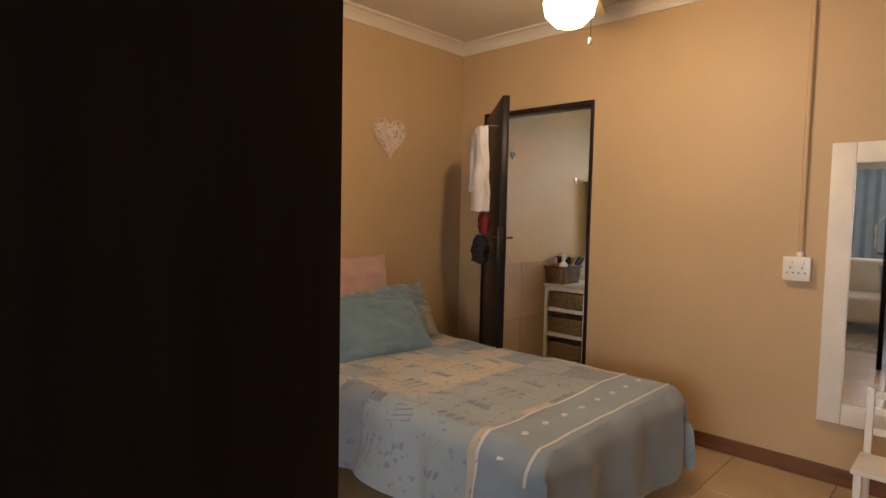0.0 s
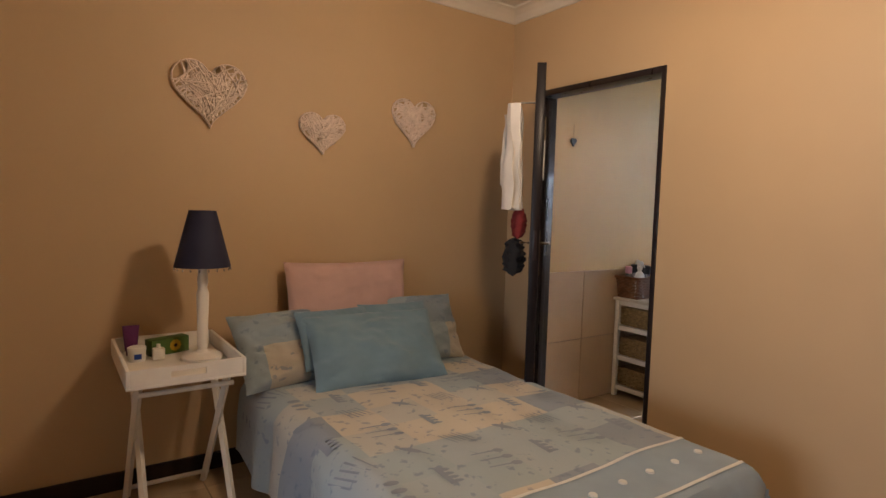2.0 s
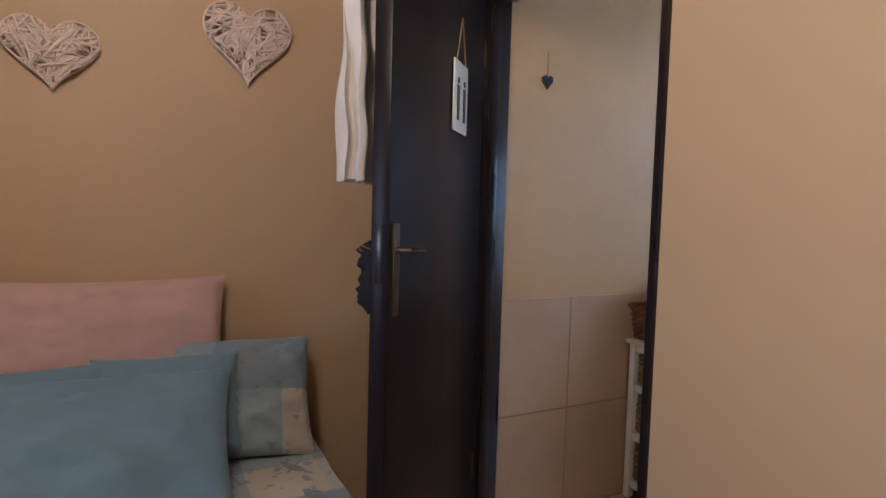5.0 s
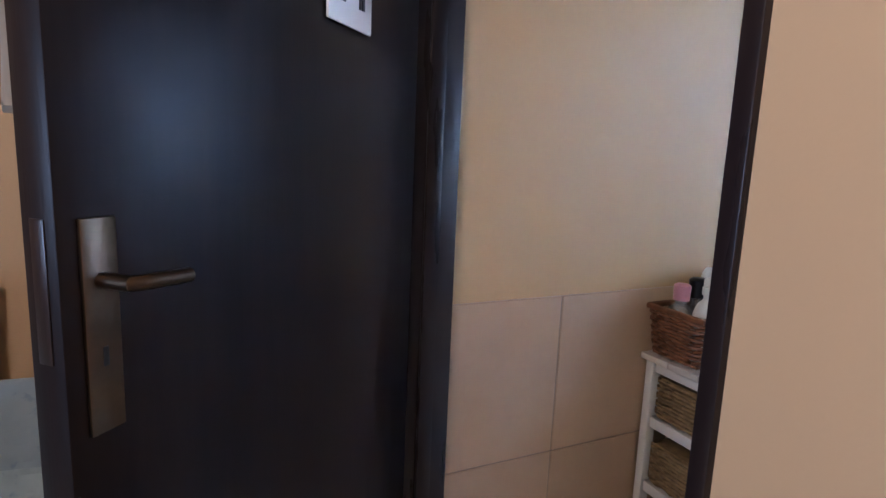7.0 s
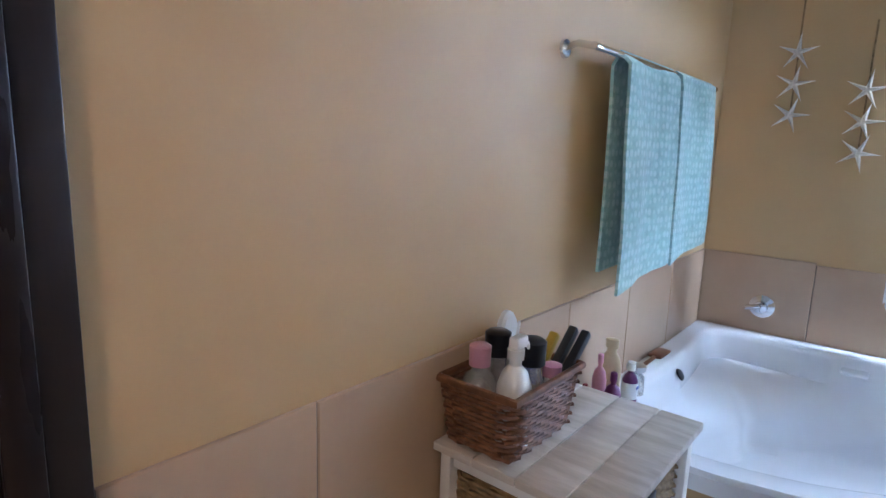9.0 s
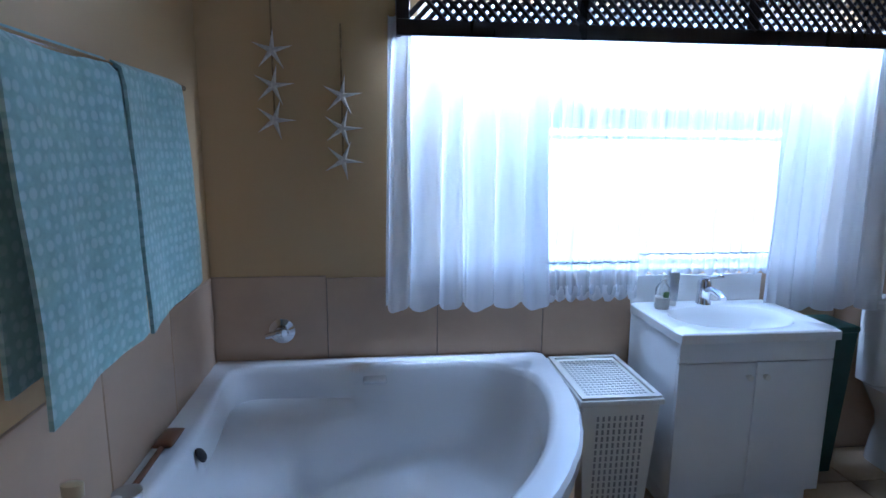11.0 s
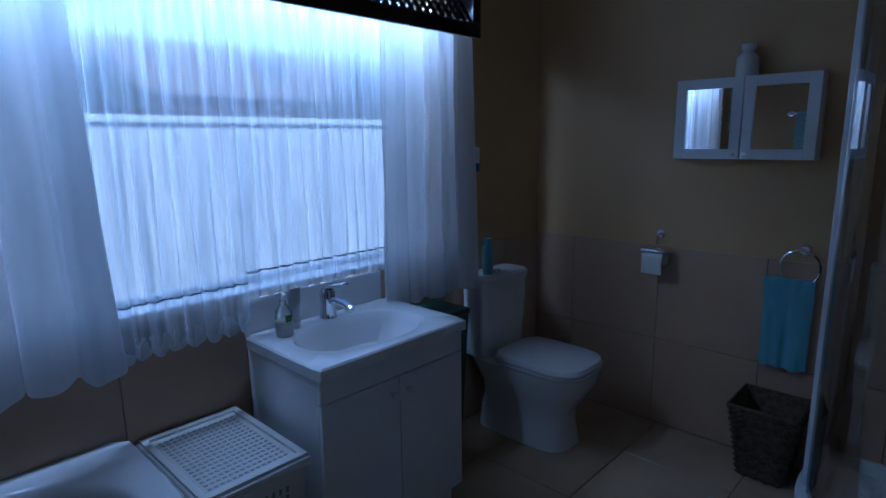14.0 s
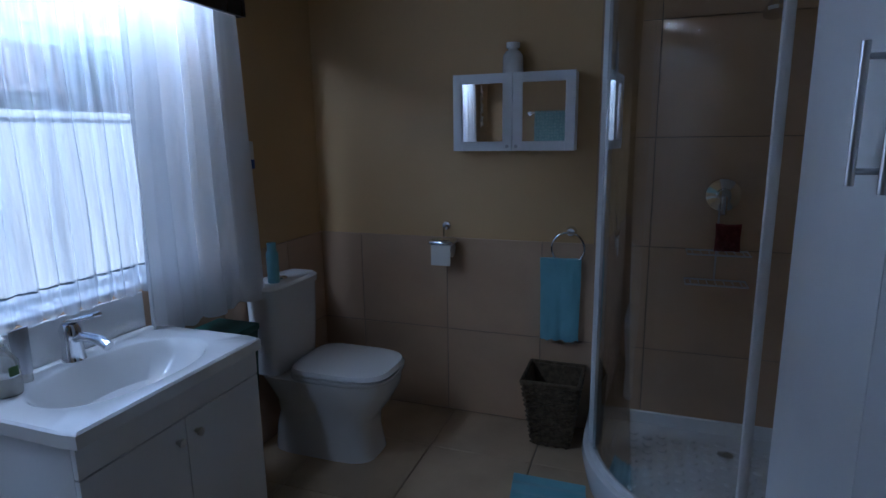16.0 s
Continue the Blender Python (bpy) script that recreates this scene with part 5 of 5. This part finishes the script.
for a, b, ky in ((A0, am - 0.002, am - 0.02), (am + 0.002, A1, am + 0.02)):
    d = part("door", boxes((CX, a, Z0, CX + 0.018, a + 0.042, Z1), (CX, b - 0.042, Z0, CX + 0.018, b, Z1), (CX, a + 0.0425, Z0, CX + 0.018, b - 0.0425, Z0 + 0.042), (CX, a + 0.0425, Z1 - 0.042, CX + 0.018, b - 0.0425, Z1)), M_WHITE, cb, smooth=False)
    part("mirror_pane", boxes((CX + 0.008, a + 0.042, Z0 + 0.042, CX + 0.012, b - 0.042, Z1 - 0.042)), M_MIRROR, d, "mirror glass", False)
    part("knob", lathe([(0, 0.016), (0.008, 0.013), (0.005, 0.004), (0.006, 0)], 12, pose(CX, ky, Z0 + 0.02, 0, -90)), M_STEEL, d)
flask("tall_jar", "white ceramic jar standing on the cabinet", 3.88, 1.85, Z1, 0.045, 0.11, M_CERAM, M_CERAM, 0.5, 0.025)
ph = thing("toilet_roll_holder", "chrome toilet roll holder with paper", "paper holder", pose(XT, 2.19, 0.99))
part("rose", tube(bmesh.new(), (0, 0, 0), (-0.012, 0, 0), 0.022, 0.02, 20), M_CHROME, ph)
part("arm", pipe([(-0.01, 0, 0), (-0.045, 0, -0.005), (-0.05, 0, -0.05)], 0.006), M_CHROME, ph)
part("cover", rbox(-0.11, -0.065, -0.085, -0.012, 0.065, -0.06, 0.012, 3), M_CHROME, ph)
part("roll", tube(bmesh.new(), (-0.06, -0.05, -0.105), (-0.06, 0.05, -0.105), 0.042, 0.042, 24), M_PLAS, ph)
part("loose_sheet", rbox(-0.104, -0.05, -0.185, -0.101, 0.05, -0.1, 0.001), M_PLAS, ph)
tr = thing("towel_ring", "chrome towel ring fixed to the wall", "towel ring", pose(XT, 1.575, 0.985))
part("rose", tube(bmesh.new(), (0, 0, 0), (-0.03, 0, 0), 0.025, 0.018, 20), M_CHROME, tr)
part("ring", pipe([(-0.035, 0.01 - 0.075 * math.sin(t) * 1.0, -0.075 + 0.075 * math.cos(t)) for t in [2 * math.pi * k / 30 for k in range(31)]], 0.005), M_CHROME, tr)
aq = tagged(part("hand_towel", hang(0.19, 0.40, 0.025, 2, 0.008, 5, -0.05), M_AQUA), "aqua hand towel hanging from the ring", "towel")
aq.matrix_world = pose(XT - 0.045, 1.615, 0.86, 0, 0, 90)
wb = thing("waste_basket", "square seagrass waste basket on tiled floor", "basket", pose(3.79, 1.62, 0))
part("weave", woven(-0.085, -0.085, 0.085, 0.085, 0.004, 0.33, 0.045, 0.0115, 0.0062, 0.02), M_SEAG, wb)
part("liner", loft([[(sx * a, sx2 * a, z) for sx, sx2 in ((-1, -1), (1, -1), (1, 1), (-1, 1))] for a, z in ((0.078, 0.003), (0.122, 0.325), (0.118, 0.325), (0.074, 0.012))]), M_SEAG, wb, smooth=False)
part("rim", pipe([(-0.13, -0.13, 0.33), (0.13, -0.13, 0.33), (0.13, 0.13, 0.33), (-0.13, 0.13, 0.33), (-0.13, -0.13, 0.33)], 0.009), M_SEAG, wb)
bmat = tagged(part("bath_mat", sheet(lambda u, v: (3.02 + 0.42 * u, 1.38 + 0.30 * v + 0.05 * u, 0.006 + 0.004 * math.sin(u * 40)), 40, 10, 0.012), M_AQUA), "aqua striped bath mat on the floor", "mat")

# ---- bathroom: shower ----
sh = thing("shower_enclosure", "quadrant shower with white tray and chrome-framed glass", "shower")
SX, SY = XT - 0.004, 0.534
S = 0.93


def quad(r, z, ins=0.0, n=24):
    """Corner plan with a rounded front."""
    x0, y1 = SX - S + ins, SY + S - ins
    pts = [(SX - ins * 0.3, SY + ins * 0.3, z), (SX - ins * 0.3, y1, z)]
    cx, cy = x0 + r, y1 - r
    for k in range(n + 1):
        a = math.pi / 2 + math.pi / 2 * k / n
        pts.append((cx + r * math.cos(a), cy + r * math.sin(a), z))
    pts.append((x0, SY + ins * 0.3, z))
    return pts


part("tray", loft([quad(0.62, 0.0, 0.02), quad(0.62, 0.11, 0.0), quad(0.62, 0.14, 0.005), quad(0.61, 0.145, 0.03), quad(0.57, 0.14, 0.06), quad(0.55, 0.085, 0.08), quad(0.4, 0.08, 0.2)]), M_ACRYL, sh)
bm = bmesh.new()
for i in range(11):
    for j in range(11):
        x, y = SX - 0.12 - i * 0.06 - (j % 2) * 0.03, SY + 0.12 + j * 0.06
        if math.hypot(x - (SX - S + 0.62), y - (SY + S - 0.62)) > 0.5 and x < SX - S + 0.62 and y > SY + S - 0.62:
            continue
        lathe([(0.021, 0), (0.017, 0.004), (0, 0.006)], 8, pose(x, y, 0.083), bm)
part("anti_slip_pattern", bm, M_ACRYL, sh)
part("drain", lathe([(0, 0.003), (0.03, 0.002), (0.032, 0)], 20, pose(SX - 0.2, SY + 0.35, 0.086)), M_STEEL, sh)
gx0, gy1, gr = SX - S + 0.04, SY + S - 0.04, 0.58
gc = (gx0 + gr, gy1 - gr)
arc = [(gc[0] + gr * math.cos(a), gc[1] + gr * math.sin(a)) for a in [math.pi / 2 + math.pi / 2 * k / 20 for k in range(21)]]
for z in (0.150, 1.93):
    part("track", pipe([(SX, gy1, z)] + [(x, y, z) for x, y in arc] + [(gx0, SY, z)], 0.016, 6), M_WHITE, sh)
for nm, (x, y), r in (("post", arc[2], 0.015), ("post", (arc[3][0] - 0.012, arc[3][1] - 0.012), 0.012), ("post", arc[18], 0.014), ("wall_profile", (SX - 0.014, gy1), 0.013), ("wall_profile", (gx0, SY + 0.014), 0.013)):
    part(nm, rbox(x - r, y - r, 0.165, x + r, y + r, 1.92, 0.004), M_STEEL if r < 0.0135 else M_WHITE, sh)
gp = [(SX - 0.02, gy1)] + arc + [(gx0, SY + 0.02)]
bm = bmesh.new()
a = [bm.verts.new((x, y, 0.165)) for x, y in gp]
b = [bm.verts.new((x, y, 1.915)) for x, y in gp]
for k in range(len(gp) - 1):
    bm.faces.new((a[k], a[k + 1], b[k + 1], b[k]))
bmesh.ops.solidify(bm, geom=bm.faces[:], thickness=0.005)
part("glass", bm, M_SHGL, sh, "clear curved shower glass").visible_shadow = False
vl = thing("shower_valve", "chrome shower valve on the tiled wall", "valve", pose(XT - 0.010, 0.95, 1.17))
part("rose", lathe([(0, 0), (0.07, 0), (0.068, 0.012), (0.03, 0.02), (0.028, 0.05), (0, 0.055)], 28, pose(0, 0, 0, 0, -90)), M_CHROME, vl)
part("lever", rbox(-0.06, -0.012, -0.08, -0.045, 0.012, 0.0, 0.006, 3), M_CHROME, vl)
hd = thing("overhead_rose", "chrome shower head on angled wall arm", "shower head", pose(XT - 0.010, 0.843, 1.95))
part("arm", pipe([(0, 0, 0), (-0.06, 0, 0.01), (-0.12, 0, -0.03)], 0.010), M_CHROME, hd)
part("rose", lathe([(0, -0.01), (0.04, -0.005), (0.042, 0.01), (0.018, 0.05), (0, 0.055)], 24, pose(-0.14, 0, -0.09, 0, 20)), M_CHROME, hd)
cd = thing("shower_caddy", "wire shower caddy holding an orange sponge", "caddy", pose(XT - 0.012, 0.96, 0.80))
for z in (0.0, 0.13):
    part("basket_wire", pipe([(-0.004, -0.12, z), (-0.11, -0.12, z), (-0.11, 0.12, z), (-0.004, 0.12, z), (-0.004, -0.12, z)], 0.004, 6), M_STEEL, cd)
    for k in range(7):
        part("wire", tube(bmesh.new(), (-0.004, -0.1 + k * 0.033, z), (-0.11, -0.1 + k * 0.033, z), 0.002, 0.002, 5), M_STEEL, cd)
part("hanger", pipe([(-0.004, 0, 0), (-0.004, 0, 0.34), (-0.03, 0, 0.36)], 0.004, 6), M_STEEL, cd)
spo = tagged(part("sponge", pillow(0.1, 0.12, 0.07, 4, 0.03), M_RED), "orange bath sponge in the shower caddy", "sponge")
spo.matrix_world = pose(XT - 0.06, 0.925, 0.995, 90, 0, 90)

# ---- bathroom: tall cupboard ----
cu = thing("tall_cupboard", "tall white cupboard with steel bar handles", "cupboard")
K0, K1, KY = 1.66, 2.60, 0.97
part("carcass", rbox(K0, 0.185, 0, K1, KY - 0.02, 2.3, 0.002), M_WHITE, cu)
km = (K0 + K1) / 2
for a, b, hx in ((K0 + 0.001, km - 0.0015, km - 0.06), (km + 0.0015, K1 - 0.001, km + 0.06)):
    d = part("door", rbox(a, KY - 0.0195, 0.08, b, KY, 2.298, 0.002), M_WHITE, cu)
    h = part("handle", tube(bmesh.new(), (hx, KY + 0.032, 1.355), (hx, KY + 0.032, 1.545), 0.006), M_STEEL, d, "brushed steel bar handle")
    for z in (1.375, 1.525):
        part("handle_mount", tube(bmesh.new(), (hx, KY, z), (hx, KY + 0.032, z), 0.0045), M_STEEL, h)
hk = thing("hanging_heart", "small dark metal heart hanging on cord", "ornament", pose(XL + 0.002, 0.335, 1.80))
part("heart", flat_heart(0.05, 0.055, 0.012), M_BLACK, hk)
part("cord", tube(bmesh.new(), (0.006, 0, 0.015), (0.006, 0, 0.12), 0.0015, 0.0015, 5), M_STRAW, hk)

# ---- outside ----
tagged(part("ground", boxes((-60, 3.13, -0.4, 60, 120, -0.2)), M_GROUND, smooth=False), "dry ground outside the window", "ground", kind="structure")
ow = thing("boundary_wall", "white painted boundary wall outside the window", "garden wall")
part("wall", boxes((-6, 5.6, -0.2, 10, 5.8, 1.60)), M_WALLO, ow, smooth=False)
part("coping", rbox(-6, 5.57, 1.60, 10, 5.83, 1.66, 0.01), M_WALLO, ow)
hs = thing("house", "faded brick house beyond the boundary wall", "house", pose(3.2, 12, -0.2))
part("wall", boxes((0, 0, 0, 9, 6, 2.5)), M_BRICK, hs, smooth=False)
part("roof", loft([[(-0.4, -0.4, 2.5), (9.4, -0.4, 2.5), (9.4, 6.4, 2.5), (-0.4, 6.4, 2.5)], [(-0.4, 2.9, 3.9), (9.4, 2.9, 3.9), (9.4, 3.1, 3.9), (-0.4, 3.1, 3.9)]]), M_GROUT, hs, smooth=False)
for k in range(2):
    part("window", boxes((1.2 + k * 3.5, -0.03, 0.9, 2.8 + k * 3.5, 0.01, 2.1)), M_BLACK, hs, smooth=False)
rnd = random.Random(11)


def tree(x, y, h, r):
    ob = thing("tree", "leafy green tree beyond the garden wall", "tree", pose(x, y, -0.2), "trees outside")
    bm = pipe([(0, 0, 0), (0.05, 0, h * 0.3), (-0.03, 0.05, h * 0.6)], 0.09, 8)
    for k in range(5):
        a = k * 1.26
        pipe([(0, 0, h * 0.4), (0.3 * r * math.cos(a), 0.3 * r * math.sin(a), h * 0.6), (0.7 * r * math.cos(a), 0.7 * r * math.sin(a), h * 0.8)], 0.035, 6, bm)
    part("trunk", bm, M_BARK, ob)
    bm = bmesh.new()
    clumps = [(Vector((rnd.gauss(0, r * 0.5), rnd.gauss(0, r * 0.5), h * rnd.uniform(0.45, 1.0))), r * rnd.uniform(0.2, 0.4)) for _ in range(16)]
    for _ in range(1500):
        c, cr = rnd.choice(clumps)
        p = c + Vector((rnd.gauss(0, 1), rnd.gauss(0, 1), rnd.gauss(0, 0.8))) * cr * 0.6
        s = rnd.uniform(0.05, 0.11)
        m = Matrix.Translation(p) @ Euler((rnd.uniform(0, 6), rnd.uniform(0, 6), rnd.uniform(0, 6))).to_matrix().to_4x4()
        bm.faces.new([bm.verts.new(m @ Vector(q)) for q in ((-s, 0, 0), (0, -s * 0.4, 0.01), (s, 0, 0), (0, s * 0.4, 0.01))])
    part("crown", bm, M_FOLI, ob, smooth=False)


for x, y, h, r in ((0.8, 9.0, 3.0, 1.0), (3.4, 10.0, 2.7, 0.9), (8.5, 10.5, 3.4, 1.3), (-3, 10.5, 3.6, 1.4), (13, 14, 4.0, 1.6)):
    tree(x, y, h, r)

# ---- tiles ----
TS = 0.48


def tile_mesh(name, w, h, t=0.008):
    """A tile with eased edges, w by h, its back in the xy plane."""
    e = 0.0025
    bm = bmesh.new()
    rows = [[(0, 0, 0), (w, 0, 0), (w, h, 0), (0, h, 0)], [(0, 0, t - e), (w, 0, t - e), (w, h, t - e), (0, h, t - e)], [(e, e, t), (w - e, e, t), (w - e, h - e, t), (e, h - e, t)]]
    return loft(rows)


cache = {}


def lay(parent, m, w, h, material):
    key = (round(w, 3), round(h, 3), material.name)
    if w < 0.02 or h < 0.02:
        return
    if key not in cache:
        cache[key] = mesh_of("tile", tile_mesh("tile", w, h), material, False)
    ob = new("tile", cache[key])
    ob.parent = parent
    ob.matrix_world = m


def grid(a0, a1, off):
    """Cuts of a run from a0 to a1 at joints off + k * TS."""
    k = math.ceil((a0 - off) / TS - 1e-6)
    cuts = [a0] + [off + i * TS for i in range(k, k + 60) if a0 + 0.01 < off + i * TS < a1 - 0.01] + [a1]
    return list(zip(cuts, cuts[1:]))


G = 0.003
for x0, x1, y0, y1, oy, par in ((0.0, 3.7, -3.76, -0.0, -0.05, floor_bed), (XL, XT, 0.12, YW, 2.155, floor_bath)):
    for a, b in grid(x0, x1, 3.067):
        for c, d in grid(y0, y1, oy):
            lay(par, Matrix.Translation((a + G / 2, c + G / 2, -0.008)), b - a - G, d - c - G, M_FTILE)
M1 = Matrix(((0, 0, 1, 0), (1, 0, 0, 0), (0, 1, 0, 0), (0, 0, 0, 1)))
M2 = Matrix(((1, 0, 0, 0), (0, 0, -1, 0), (0, 1, 0, 0), (0, 0, 0, 1)))
M3 = Matrix(((0, 0, -1, 0), (-1, 0, 0, 0), (0, 1, 0, 0), (0, 0, 0, 1)))
for z0, z1 in ((0.0, 0.45), (0.45, 0.93)):
    for a, b in grid(0.145, YW, 0.503):
        lay(wall_bath_west, Matrix.Translation((XL + 0.001, a + G / 2, z0 + G)) @ M1, b - a - G, z1 - z0 - G, M_WTILE)
    for a, b in grid(XL, XT, 0.726):
        if z1 > WZ0 and a < WX1 and b > WX0:
            lay(wall_bath_north, Matrix.Translation((a + G / 2, YW - 0.001, z0 + G)) @ M2, b - a - G, WZ0 - z0 - G, M_WTILE)
        else:
            lay(wall_bath_north, Matrix.Translation((a + G / 2, YW - 0.001, z0 + G)) @ M2, b - a - G, z1 - z0 - G, M_WTILE)
for z0, z1 in ((0.0, 0.45), (0.45, 0.93), (0.93, 1.41), (1.41, 1.89), (1.89, 2.2)):
    for a, b in grid(0.53, YW if z1 < 1 else 1.47, 2.19):
        lay(wall_bath_east, Matrix.Translation((XT - 0.001, b - G / 2, z0 + G)) @ M3, b - a - G, z1 - z0 - G, M_WTILE)
# grout bed behind the wall tiles
for nm, b in (("grout_bed", (XL, 0.145, 0, XL + 0.005, YW, 0.928)), ("grout_bed", (XL + 0.006, YW - 0.005, 0, XT, YW, 0.918)), ("grout_bed", (XT - 0.005, 0.53, 0, XT, YW - 0.006, 0.928)), ("grout_bed", (XT - 0.0049, 0.53, 0.9285, XT, 1.47, 2.2))):
    setting(nm, boxes(b), M_GROUT, "grey grout between the wall tiles", "grout")
# mosaic threshold
th = thing("threshold", "white mosaic threshold strip with grey diamonds", "threshold", kind="structure")
part("strip", boxes((0.2865, -0.012, -0.005, 1.135, 0.119, 0.002)), M_PLAS, th, smooth=False)
for k in range(7):
    x = 0.33 + k * 0.12
    bm = bmesh.new()
    box(bm, -0.035, -0.035, 0, 0.035, 0.035, 0.003, pose(x, 0.055, 0.002, 0, 0, 45))
    part("mosaic_piece", bm, M_GROUT, th, smooth=False)
